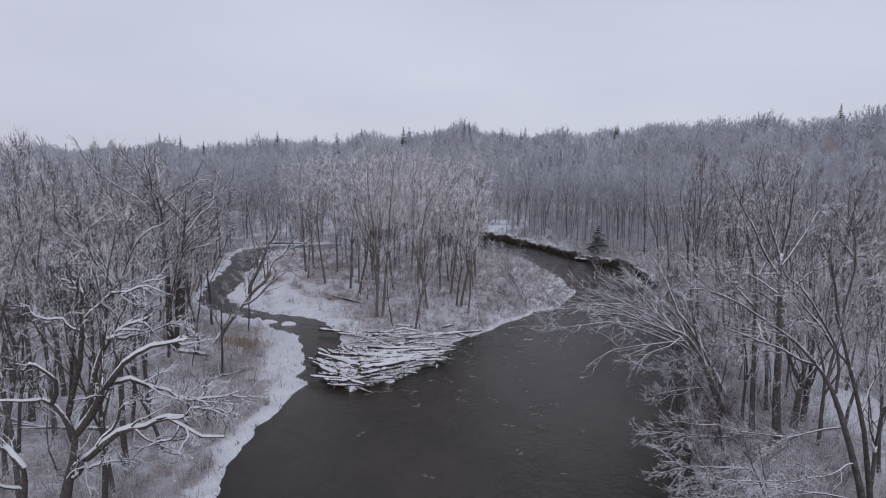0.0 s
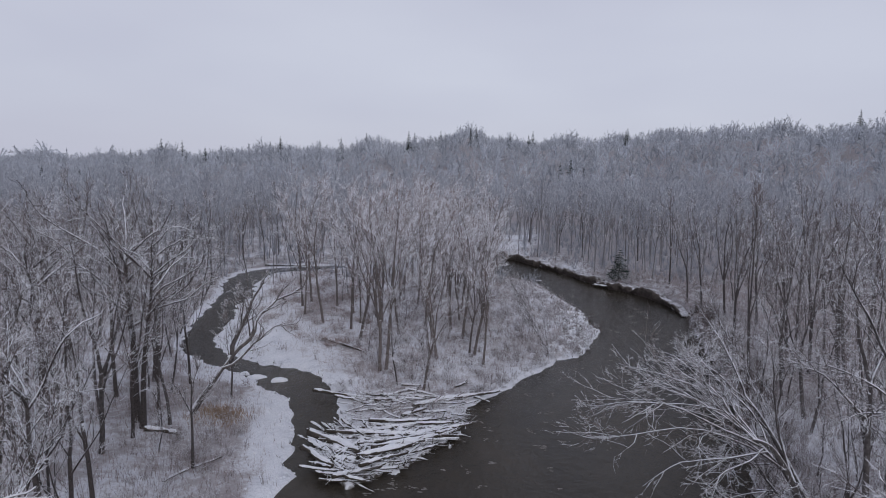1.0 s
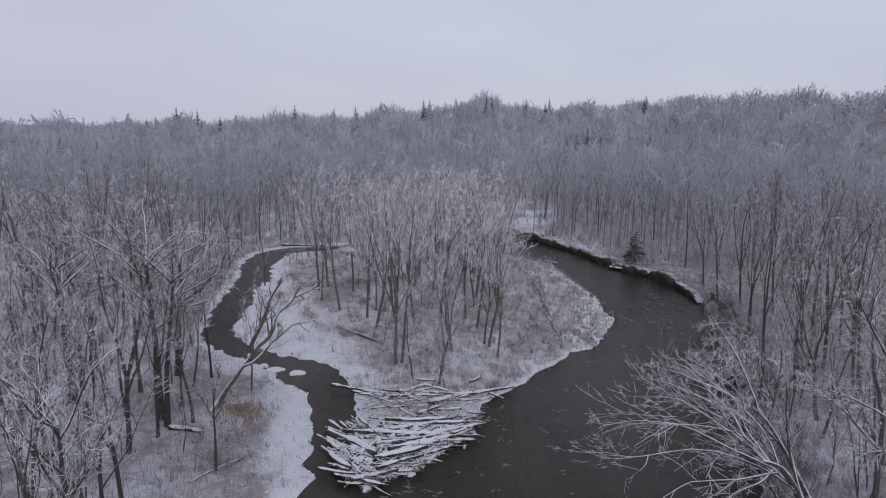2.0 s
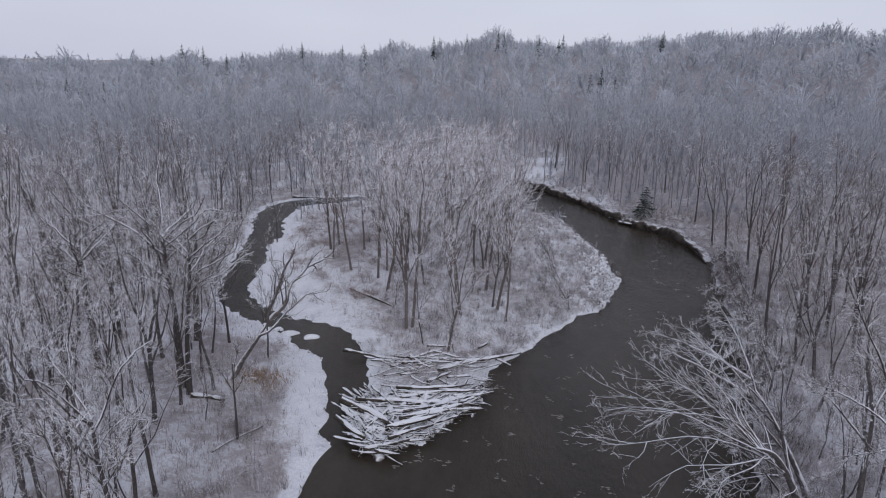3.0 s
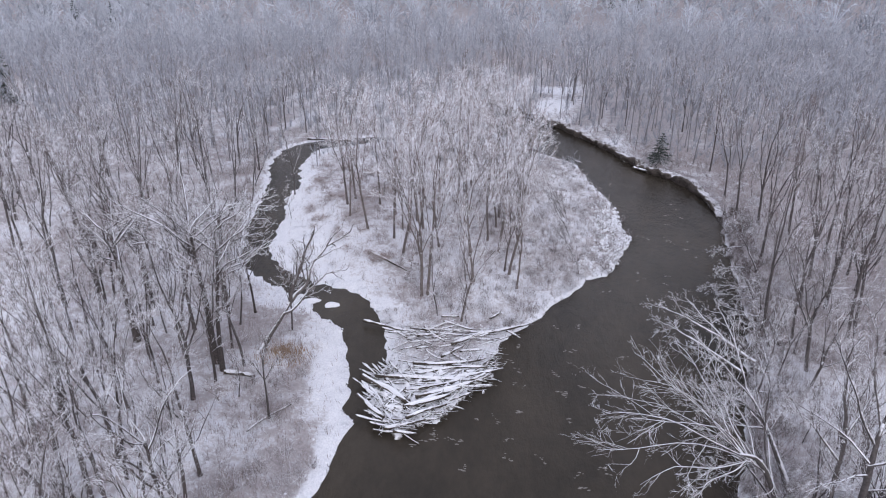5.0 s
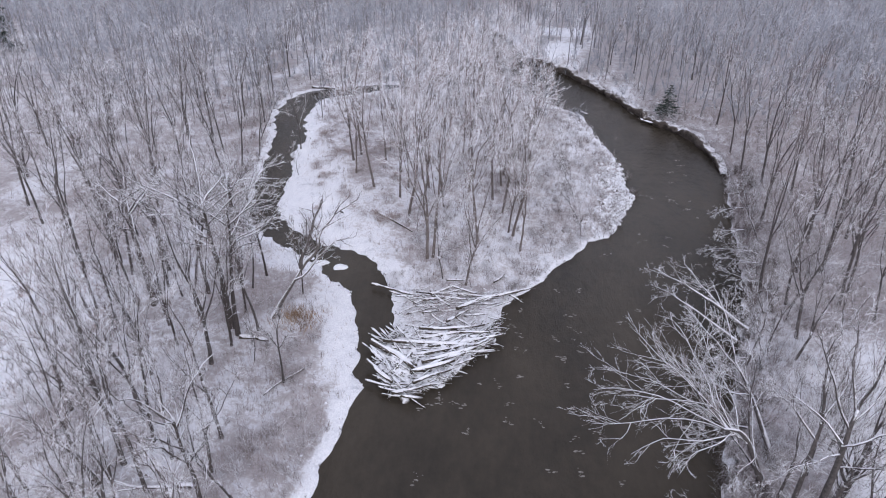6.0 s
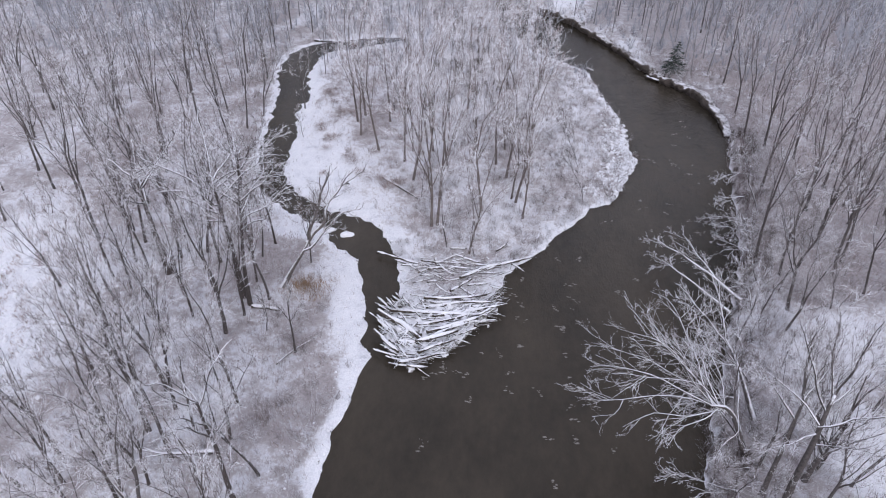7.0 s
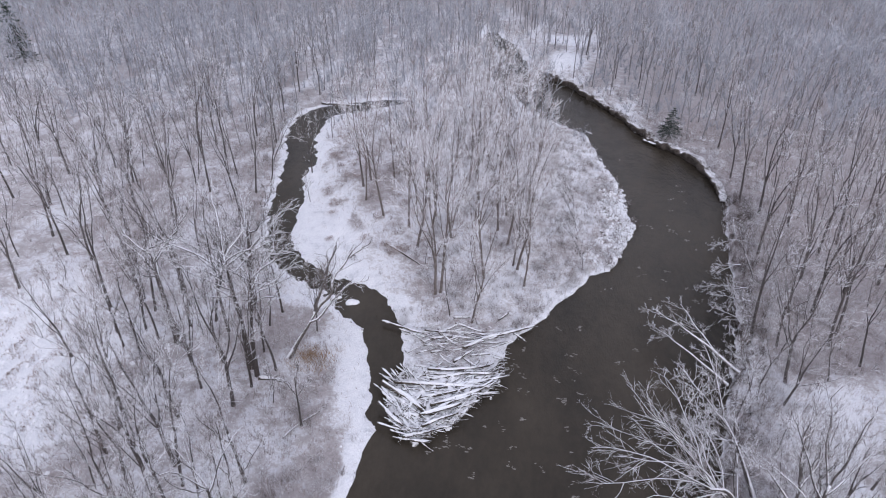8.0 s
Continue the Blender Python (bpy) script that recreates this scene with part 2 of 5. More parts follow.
# ---- the river's banks, in metres ----
SHORE = [(-22, -400), (-17, -60), (-14.5, 0), (-13, 25), (-13.0, 34.2), (-13.1, 36.9), (-13.7, 39.2), (-13.4, 41.7), (-13.2, 44), (-12.6, 47.0),
         (-12.2, 50.2), (-12.0, 52.3), (-11.9, 53.6), (-12.7, 54.4), (-13.0, 56.7), (-13.2, 59.6), (-14.1, 63.0), (-15.5, 66.8),
         (-16.7, 69.3), (-18.8, 70.8), (-20.8, 73.4), (-23.3, 75.6), (-25.6, 77.3), (-30, 80), (-33.6, 84.5), (-35, 90), (-36.8, 97),
         (-38, 104), (-39.2, 112), (-40.5, 119), (-43, 125.5), (-43.8, 132), (-43.5, 138), (-40, 143.5), (-34, 146.5), (-25, 150),
         (-14, 156.5), (-6, 165), (-2, 174), (-0.5, 186), (-3, 204), (-8, 216), (-6.5, 219), (0.5, 208), (2.4, 203), (6.9, 180.2), (10.3, 170.7), (15.7, 165.9), (20.2, 156.0), (25.3, 145.6),
         (29.2, 133.2), (30.8, 129.7), (34.3, 125.5), (37.4, 117.1), (37.6, 110.5), (37.3, 105.4), (34.7, 95.3), (32.8, 86.1),
         (31.3, 79.4), (29.5, 72.5), (27.0, 66.4), (25.0, 60.5), (22.2, 53), (19.2, 46.2), (16.5, 38), (16.5, 28), (18, 0), (21, -60), (26, -400)]
ISLAND = [(-30.7, 141.2), (-36.6, 139.0), (-37.3, 131.6), (-37.2, 125.6), (-35.6, 121.0), (-33.4, 113), (-35.0, 112.2), (-33.8, 104.8),
          (-32.2, 100.8), (-32.0, 95.1), (-30.9, 88.3), (-29.6, 85.3), (-26.5, 82.0), (-22.6, 78.9), (-18.0, 77.7), (-14.5, 75.3),
          (-13.0, 72.5), (-12.1, 70.9), (-11.2, 68.0), (-10.7, 65.7), (-10.3, 63.7), (-9.4, 61.6), (-7.4, 59.6), (-4, 59.6), (-1.2, 61.2), (0.1, 63.0),
          (0.6, 64.3), (1.3, 66.2), (1.9, 68.0), (2.9, 69.4), (5.0, 71.4), (6.6, 73.4), (9.0, 77.1), (11.6, 80.9), (14.1, 83.2), (16.3, 85.1), (18.1, 88.9), (19.9, 93.0),
          (21.6, 96.5), (20.8, 98.1), (20.9, 102.7), (21.3, 107.7), (21.0, 111.9), (20.5, 115.3), (19.4, 118.7), (19.0, 123.7),
          (18.3, 129.1), (17.8, 133.4), (15.2, 136.2), (12.5, 139.0), (9, 142), (6, 148), (3, 156), (-1, 163), (-5, 162.5), (-13.5, 154.8), (-24, 148)]


def softened(pts, rounds=2):
    p = np.array(pts, float)
    for _ in range(rounds):
        q = np.roll(p, -1, 0)
        p = np.stack([p * 0.75 + q * 0.25, p * 0.25 + q * 0.75], 1).reshape(-1, 2)
    return p


# the side channel ends blind behind the island's head, so one line runs round all the water
cut_a, cut_b = SHORE.index((-25, 150)), SHORE.index((-2, 174))
SHORE = SHORE[:cut_a] + [(-27, 149.5), (-22, 150), (-20.5, 148.2), (-24, 146.4)] + ISLAND[:ISLAND.index((-1, 163)) + 1] + SHORE[cut_b:]
SHORE, ISLAND = softened(SHORE, 1), softened(ISLAND, 1)


def inside(x, y, poly):
    hit = np.zeros(x.shape, bool)
    for (x0, y0), (x1, y1) in zip(poly, np.roll(poly, -1, 0)):
        if y0 != y1:
            hit ^= ((y0 > y) != (y1 > y)) & (x < (x1 - x0) * (y - y0) / (y1 - y0) + x0)
    return hit


def edge_distance(x, y, poly):
    best = np.full(x.shape, 1e9)
    for (x0, y0), (x1, y1) in zip(poly, np.roll(poly, -1, 0)):
        dx, dy = x1 - x0, y1 - y0
        s = np.clip(((x - x0) * dx + (y - y0) * dy) / (dx * dx + dy * dy + 1e-9), 0, 1)
        best = np.minimum(best, (x - x0 - s * dx) ** 2 + (y - y0 - s * dy) ** 2)
    return np.sqrt(best)


def waves(x, y, size, seed):
    """Smooth unevenness between about -1 and 1."""
    rng = np.random.default_rng(seed)
    out = np.zeros(np.shape(x))
    for _ in range(7):
        a, k = rng.uniform(0, 2 * math.pi), rng.uniform(0.6, 1.8) * 2 * math.pi / size
        out += np.sin(k * (x * math.cos(a) + y * math.sin(a)) + rng.uniform(0, 7))
    return out / 3.2


def shore(x, y):
    """Metres from the water's edge: above zero on land."""
    x, y = np.asarray(x, float), np.asarray(y, float)
    wet = inside(x, y, SHORE)
    d = edge_distance(x, y, SHORE)
    return np.where(wet, -d, d) + (0.3 * waves(x, y, 3.7, 4) + 0.05 * waves(x, y, 1.5, 5)) * np.where((x > 12) & ~inside(x, y, ISLAND) & (y > 104), 0.4, 1.2)


RIDGE_AZ = [-60, -34.5, -27.7, -22.2, -13.8, -9.4, -2.8, 1.8, 6.9, 12.4, 17.1, 20.8, 25.5, 29.5, 33.9, 60]
RIDGE_EL = [0.6, 0.6, 1.0, 1.3, 1.9, 2.2, 2.8, 3.6, 2.9, 3.1, 3.6, 3.9, 4.3, 4.0, 4.5, 4.6]


def ridge(x, y):
    """Distance and height of the wooded ridge in the direction of a place."""
    az = np.degrees(np.arctan2(x, np.maximum(y, 1e-3)))
    far = 500 + 50 * np.sin(az * 0.13) - 1.2 * az
    return far, 19.6 + np.tan(np.radians(np.interp(az, RIDGE_AZ, RIDGE_EL))) * far - 11.0 + 3.0 * np.sin(az * 1.1) * np.sin(az * 0.37 + 1)


def land(x, y):
    """Height of the ground."""
    x, y = np.asarray(x, float), np.asarray(y, float)
    d = shore(x, y)
    cut = np.clip((x - 9 + 0.06 * (y - 60)) / 4, 0, 1) * (1 - inside(x, y, ISLAND)) * np.clip((y - 20) / 20, 0, 1)
    low = np.where(d > 0, 0.22 * np.clip(d / 0.5, 0, 1) + 0.9 * np.clip((d - 0.5) / 11, 0, 1), np.maximum(d * 0.6, -1.6))
    gentle = 0.4 + 1.7 * np.clip((104 + 4 * waves(x, y, 12, 90) - y) / 6, 0, 1)
    back = d - 0.75 * np.clip((y - 104) / 4, 0, 1)
    high = np.where(back > 0, 1.5 * np.clip(back / gentle, 0, 1) ** 0.8 + 0.3 * np.clip((d - 1) / 15, 0, 1), np.maximum(back * 0.8, -1.6))
    z = low * (1 - cut) + high * cut
    z = z + np.where(d > 0.5, 0.12 * waves(x, y, 4.5, 7) * np.clip(d / 3, 0, 1) + 0.25 * waves(x, y, 17, 8) * np.clip(d / 9, 0, 1), 0)
    r = np.hypot(x, y - 10)
    far, top = ridge(x, y)
    s = np.clip((r - 230) / (far - 230), 0, 1) * (1 - 0.6 * np.clip((r - far - 8) / 110, 0, 1)) * (y > 0)
    return z + np.where(y > 0, (s * s * (3 - 2 * s)) * np.maximum(top, 0), 0)


def outward(start, step, fine_to, most, reach):
    """Widening steps from start: at most `most` up to fine_to, then out to reach."""
    out = []
    while start < reach:
        step = min(step * 1.12, most) if start < fine_to else step * 1.5
        start += step
        out.append(start)
    return np.array(out)


gx = np.concatenate([-outward(48, 0.7, 380, 11, 3000)[::-1], np.arange(-48, 46.1, 0.7), outward(46, 0.7, 380, 11, 3000)])
gy = np.concatenate([-outward(-26, 0.7, -20, 5, 3000)[::-1], np.arange(26, 146.1, 0.7), outward(146, 0.7, 640, 10, 3000)])
GX, GY = np.meshgrid(gx, gy)
GZ = land(GX, GY)
cols, rows_ = len(gx), len(gy)
idx = np.arange(cols * rows_).reshape(rows_, cols)
a, b, c, d = idx[:-1, :-1].ravel(), idx[:-1, 1:].ravel(), idx[1:, 1:].ravel(), idx[1:, :-1].ravel()
ground_mesh = mesh_of("ground", np.stack([GX, GY, GZ], -1).reshape(-1, 3), np.concatenate([np.stack([a, b, c], 1), np.stack([a, c, d], 1)]), GROUND, True)
# where dead grass and fallen leaves show through the snow
GD = shore(GX, GY)


def litter_at(x, y, d):
    """How thickly grass, leaves and brush stand: 1 in the woods, 0 on the open snow."""
    isle = inside(x, y, ISLAND)
    def blob(cx, cy, rx, ry):
        return np.exp(-((((x - cx) / rx) ** 2 + ((y - cy) / ry) ** 2) ** 2))
    strip = np.where(isle, np.clip((np.where(x > 0, np.where(y < 90, 0.0, 1.7), 2.6) + 1.6 * waves(x, y, 9, 33) - d) / 2.5, 0, 1), 0) * (1 - 0.8 * blob(-5, 63, 9, 7))
    beach = np.maximum(blob(-14.9, 62, 2.3, 7.5), blob(-26.5, 90, 6.5, 8))
    beach = np.maximum(beach, np.maximum(blob(-13.2, 53, 1.1, 7), 0.8 * blob(-24, 75, 6, 3.5)))
    open_ = np.maximum(blob(-55, 55, 13, 17), np.maximum(0.45 * blob(36, 58, 7, 6), 0.9 * blob(31.5, 45, 3.5, 5)))
    open_ = np.maximum(open_, 1.5 * np.maximum(blob(17, 181, 4, 8), blob(20, 203, 6, 3)))
    f = 0.9 + 0.25 * waves(x, y, 13, 35) - np.maximum(np.maximum(strip, beach), open_)
    f = f - np.where(isle, np.where(x > -6, 0.12, 0.26), 0) + 0.9 * np.clip((np.hypot(x, y) - 230) / 60, 0, 1) - 0.05 * np.where((x < -15) & (y < 78), 1, 0) + 0.3 * blob(-22, 112, 7, 14) + 0.4 * np.where(isle, 0, np.clip((x - 28) / 6, 0, 1) * np.clip((y - 62) / 8, 0, 1))
    return np.clip(f, 0, 1.5) * np.where((x > 12) & ~isle, np.clip((d + 0.2) / 0.4, 0, 1), np.clip((d - np.where(isle & (x > 2) & (y < 92), 0.1, 0.5)) / np.where(isle & (x > 2) & (y < 92), 0.5, 1.0), 0, 1))


attr = ground_mesh.attributes.new("litter", "FLOAT", "POINT")
attr.data.foreach_set("value", litter_at(GX, GY, GD).ravel().astype(np.float32))
ground = tagged(new("ground", ground_mesh), "snow-covered flood plain with dead grass and wooded hills", "ground", kind="structure")

# water: one sheet below the banks, with low swells
wx, wy = np.linspace(-70, 60, 66), np.concatenate([np.linspace(-390, 20, 30), np.linspace(26, 290, 130)])
WX, WY = np.meshgrid(wx, wy)
WZ = 0.012 * waves(WX, WY, 6, 21)
k1, k2 = len(wx), len(wy)
idx = np.arange(k1 * k2).reshape(k2, k1)
a, b, c, d = idx[:-1, :-1].ravel(), idx[:-1, 1:].ravel(), idx[1:, 1:].ravel(), idx[1:, :-1].ravel()
water = new("water", mesh_of("water", np.stack([WX, WY, WZ], -1).reshape(-1, 3), np.concatenate([np.stack([a, b, c], 1), np.stack([a, c, d], 1)]), WATER, True))
tagged(water, "dark brown slow river water with faint ripples", "river", kind="structure")


# the cut bank: a dark earth face below the turf, along the outer bend
def bank_face(name, line, top, label):
    pts = [np.array(line[0])]
    for a, b in zip(line[:-1], line[1:]):
        k = max(1, int(np.linalg.norm(b - a) / 0.35))
        pts += [a + (b - a) * (i + 1) / k for i in range(k)]
    pts = np.array(pts)
    nrm = np.gradient(pts, axis=0)
    nrm = np.stack([-nrm[:, 1], nrm[:, 0]], 1) / np.linalg.norm(nrm, axis=1, keepdims=True)
    rng = np.random.default_rng(3)
    rows = []
    for k, (h, off) in enumerate(((-0.5, 0.1), (0.15, -0.1), (0.6, -0.35), (1.1, -0.45), (1.5, -0.4), (top, -0.15), (top - 0.1, 1.1))):
        wob = 0.3 * waves(pts[:, 0], pts[:, 1], 5.0, 49) + 0.28 * waves(pts[:, 0], pts[:, 1], 2.4, 50 + k // 3) + 0.13 * waves(pts[:, 0], pts[:, 1], 1.1, 60 + k)
        q = pts + nrm * (off + wob)[:, None]
        rows.append(np.column_stack([q, np.full(len(q), h) * np.where(h > 0.3, np.clip(0.9 + 0.3 * waves(q[:, 0], q[:, 1], 13, 71) + 0.22 * waves(q[:, 0], q[:, 1], 3, 70), 0.35, 1.25), 1)]))
    m, n_ = len(rows), len(pts)
    ends = np.clip(np.minimum(np.arange(n_), n_ - 1 - np.arange(n_)) / 26, 0, 1)
    for q in rows:
        q[:, 2] = np.where(q[:, 2] > 0, q[:, 2] * (0.15 + 0.85 * ends), q[:, 2])
    v = np.vstack(rows)
    f = []
    for r in range(m - 1):
        i = r * n_ + np.arange(n_ - 1)
        f += [np.stack([i, i + 1, i + 1 + n_], 1), np.stack([i, i + 1 + n_, i + n_], 1)]
    return tagged(new(name, mesh_of(name, v, np.vstack(f), EARTH, True)), label, "bank", kind="structure")


east = np.array([q for q in SHORE[len(SHORE) // 2:] if q[0] > 6 and 106 < q[1] < 182 and not (q[0] < 23 and q[1] < 142)])
bank_face("bank", east, 1.45, "steep dark earth face of the undercut river bank")

# ---- trees ----
def unit(v):
    return v / max(np.linalg.norm(v), 1e-9)


def bough(rng, start, way, length, n, droop=0.0, wander=0.12):
    """A crooked line that starts along way; droop bends it up (above zero) or down."""
    p, d, out = np.array(start, float), unit(np.array(way, float)), []
    out.append(p.copy())
    for _ in range(n):
        d = unit(d + rng.normal(0, wander, 3) + np.array([0, 0, droop / n]))
        p = p + d * length / n
        out.append(p.copy())
    return np.array(out)


def along(pts, t):
    s = t * (len(pts) - 1)
    i = min(int(s), len(pts) - 2)
    return pts[i] + (pts[i + 1] - pts[i]) * (s - i), unit(pts[i + 1] - pts[i])


def sideways(rng, d, angle, flat=0.0):
    """A direction that leaves d at an angle."""
    r = rng.normal(0, 1, 3)
    r[2] *= 1 - flat
    u = unit(np.cross(d, r))
    return d * math.cos(angle) + u * math.sin(angle)


def twigs(rng, crown, limb, r, branches, per, per2, reach, up, first=0.2, fine=1.0):
    """Branches, twigs and twiglets along a limb."""
    A, B, R = [], [], []
    for _ in range(branches):
        t = rng.uniform(first, 1.0)
        p, d = along(limb, t)
        br = bough(rng, p, sideways(rng, d, rng.uniform(0.4, 0.9)), reach * rng.uniform(0.7, 1.3) * (1.2 - 0.5 * t), 3, up, 0.16)
        crown.tube(br, max(r * 0.34, 0.02 * fine), 0.014 * fine, 3)
        for _ in range(per):
            q, e = along(br, rng.uniform(0.1, 1.0))
            w = unit(sideways(rng, e, rng.uniform(0.3, 0.85)) + np.array([0, 0, up * 0.45]))
            ln = reach * rng.uniform(0.35, 0.75)
            tip = q + w * ln
            A.append(q), B.append(tip), R.append(max(0.018 * fine, r * 0.12 * fine))
            for _ in range(per2):
                s = rng.uniform(0.2, 0.9)
                q2 = q + (tip - q) * s
                w2 = unit(sideways(rng, w, rng.uniform(0.3, 0.8)) + np.array([0, 0, up * 0.3]))
                A.append(q2), B.append(q2 + w2 * ln * rng.uniform(0.4, 0.7)), R.append(max(0.015 * fine, r * 0.09 * fine))
    crown.add(*spikes(A, B, R))


def forest_tree(seed, height, radius, fork, spread, leaders=4, limbs=6, branches=4, per=5, per2=2, flare=0.32, crook=0.09, mats=None):
    """Meshes of the trunk with its limbs and of the crown of a bare tree that divides into rising leaders."""
    rng = np.random.default_rng(seed)
    wood, crown = Parts(), Parts()
    bole = bough(rng, (0, 0, -0.5), (rng.normal(0, 0.04), rng.normal(0, 0.04), 1), height * fork + 0.5, 6, 0.0, 0.045)
    wood.tube(bole, radius * 1.5, radius * np.array([1.5, 1.08, 1.0, 0.95, 0.9, 0.86, 0.8]), 7)
    stems, turn = [], rng.uniform(0, 6.28)
    for i in range(leaders):
        p, d = along(bole, 0.99 if i < 2 else rng.uniform(0.7, 0.98))
        a, tilt = turn + i * 2.4 + rng.uniform(-0.4, 0.4), flare * rng.uniform(0.6, 1.25) * (0.3 if i == 0 else 1)
        ln = (height - p[2]) * (rng.uniform(0.92, 1.0) if i == 0 else rng.uniform(0.68, 0.95))
        line = bough(rng, p, (math.cos(a) * math.sin(tilt), math.sin(a) * math.sin(tilt), math.cos(tilt)), ln, 8, 0.22, crook)
        r = radius * (0.66 if i == 0 else rng.uniform(0.34, 0.54))
        wood.tube(line, r, r * np.array([1.1, 0.92, 0.8, 0.68, 0.56, 0.44, 0.33, 0.22, 0.1]), 5)
        stems.append((line, r))
    for i in range(3):
        p, d = along(bole, rng.uniform(0.55, 0.95))
        stub = bough(rng, p, sideways(rng, d, rng.uniform(0.8, 1.2)), height * spread * rng.uniform(0.3, 0.7), 4, 0.2, 0.15)
        wood.tube(stub, radius * 0.16, 0.012, 3)
        twigs(rng, crown, stub, 0.04, 2, per, per2, height * spread * 0.25, 0.3)
    for line, r in stems:
        for k in range(limbs):
            t = min(0.1 + 0.88 * (k + rng.uniform(0, 0.9)) / limbs, 0.98)
            p, d = along(line, t)
            ln = height * spread * (1.1 - 0.72 * t) * rng.uniform(0.7, 1.25)
            limb = bough(rng, p, sideways(rng, d, rng.uniform(0.5, 0.95)), ln, 5, 0.5, crook * 1.7)
            r2 = max(r * (1 - 0.8 * t) * rng.uniform(0.4, 0.6), 0.03)
            wood.tube(limb, r2, max(r2 * 0.25, 0.014), 4)
            twigs(rng, crown, limb, max(r2, 0.04), branches, per, per2, ln * 0.5, 0.4)
        twigs(rng, crown, line[-3:], 0.05, branches, per, per2, height * 0.085, 0.4)
    bark, twig = mats or (BARK, TWIG)
    return wood.mesh("trunk", bark, True), crown.mesh("crown", twig)


def tree_thing(name, meshes, m, label, group=""):
    ob = new(name)
    ob.matrix_world = m
    tagged(ob, label, "tree", group)
    part("trunk", meshes[0], ob)
    part("crown", meshes[1], ob)
    return ob


TALL = [forest_tree(11, 24, 0.24, 0.34, 0.19), forest_tree(12, 22, 0.19, 0.42, 0.18, 3), forest_tree(13, 23, 0.22, 0.28, 0.19, 4, flare=0.4),
        forest_tree(14, 20, 0.17, 0.4, 0.19, 3), forest_tree(15, 25, 0.23, 0.36, 0.18, 4), forest_tree(16, 21, 0.18, 0.3, 0.2, 4, flare=0.26)]
# simpler ones for farther off
TALL += [forest_tree(41, 23, 0.2, 0.36, 0.19, 4, 5, 4, 4, 1), forest_tree(42, 22, 0.17, 0.4, 0.19, 3, 6, 4, 4, 1), forest_tree(43, 21, 0.16, 0.3, 0.2, 4, 5, 4, 4, 1, 0.4)]
BROAD = [forest_tree(21, 18, 0.32, 0.2, 0.25, 5, 6, flare=0.6, crook=0.13), forest_tree(22, 16, 0.28, 0.18, 0.26, 5, 6, flare=0.7, crook=0.13),
         forest_tree(23, 17, 0.3, 0.24, 0.25, 5, 6, flare=0.55, crook=0.13)]
SLIM = [forest_tree(31, 13, 0.1, 0.3, 0.19, 2, 6, 4, 5, 1, 0.2), forest_tree(32, 10, 0.085, 0.25, 0.22, 2, 6, 4, 5, 1, 0.3), forest_tree(33, 15, 0.12, 0.36, 0.18, 2, 7, 4, 5, 1, 0.2)]
# near trees whose crowns are thick with fine snowy twigs
SNOWY = (SNOWBARK, FROST)
FINE = [forest_tree(71, 22, 0.2, 0.42, 0.18, 3, 6, flare=0.28, mats=SNOWY), forest_tree(72, 20, 0.17, 0.36, 0.19, 4, 6, mats=SNOWY), forest_tree(73, 21, 0.18, 0.5, 0.18, 3, 6, mats=(BARK, FROST))]
RED = (REDBARK, REDTWIG)
GROVE = [forest_tree(81, 23, 0.19, 0.3, 0.2, 4, 6, 4, 6, 2, mats=RED), forest_tree(82, 21, 0.16, 0.34, 0.2, 3, 7, 4, 5, 2, mats=RED), forest_tree(83, 22, 0.18, 0.26, 0.21, 4, 6, 4, 5, 2, 0.4, mats=RED)]
GROVE += [forest_tree(91, 22, 0.18, 0.36, 0.2, 4, 6, 4, 6, 1, mats=RED), forest_tree(92, 21, 0.16, 0.4, 0.2, 3, 7, 4, 6, 1, mats=RED), forest_tree(93, 20, 0.15, 0.32, 0.21, 4, 6, 4, 6, 1, 0.4, mats=RED)]
FIRST = {}
PLACES = []


def pick(kind, k, y):
    """Which of a kind's shapes: the simpler tall ones stand farther off."""
    if kind == "tall":
        return k % 6 if y < 68 else 6 + k % 3
    if kind == "grove":
        return k % 6
    return k % 3


def plant(kind, i, x, y, size=1.0, lean=0.0, lean_way=0.0, group=""):
    """Stand a tree of a kind at (x, y)."""
    label, pool = {"tall": ("tall bare tree with snow-dusted grey twigs on the flood plain", TALL),
                   "grove": ("tall bare island tree with pinkish-brown frosted twigs", GROVE),
                   "broad": ("broad bare tree with wide snowy limbs near the river", BROAD),
                   "fine": ("tall bare tree with dense fine snow-lined twigs on the bank", FINE),
                   "slim": ("young slender bare tree with frosted twigs", SLIM)}[kind]
    z = float(land(np.array([x]), np.array([y]))[0])
    turn = random.uniform(0, 360)
    m = Matrix.Translation((x, y, z - 0.05)) @ Matrix.Rotation(radians(lean), 4, Vector((-math.sin(lean_way), math.cos(lean_way), 0))) @ Matrix.Rotation(radians(turn), 4, "Z") @ Matrix.Scale(size, 4)
    if (kind, i) in FIRST:
        ob = copy_thing(FIRST[kind, i], m)
    else:
        ob = FIRST[kind, i] = tree_thing("tree", pool[i], m, label, group)
    if group:
        ob["group"] = group
    PLACES.append((x, y))
    return ob


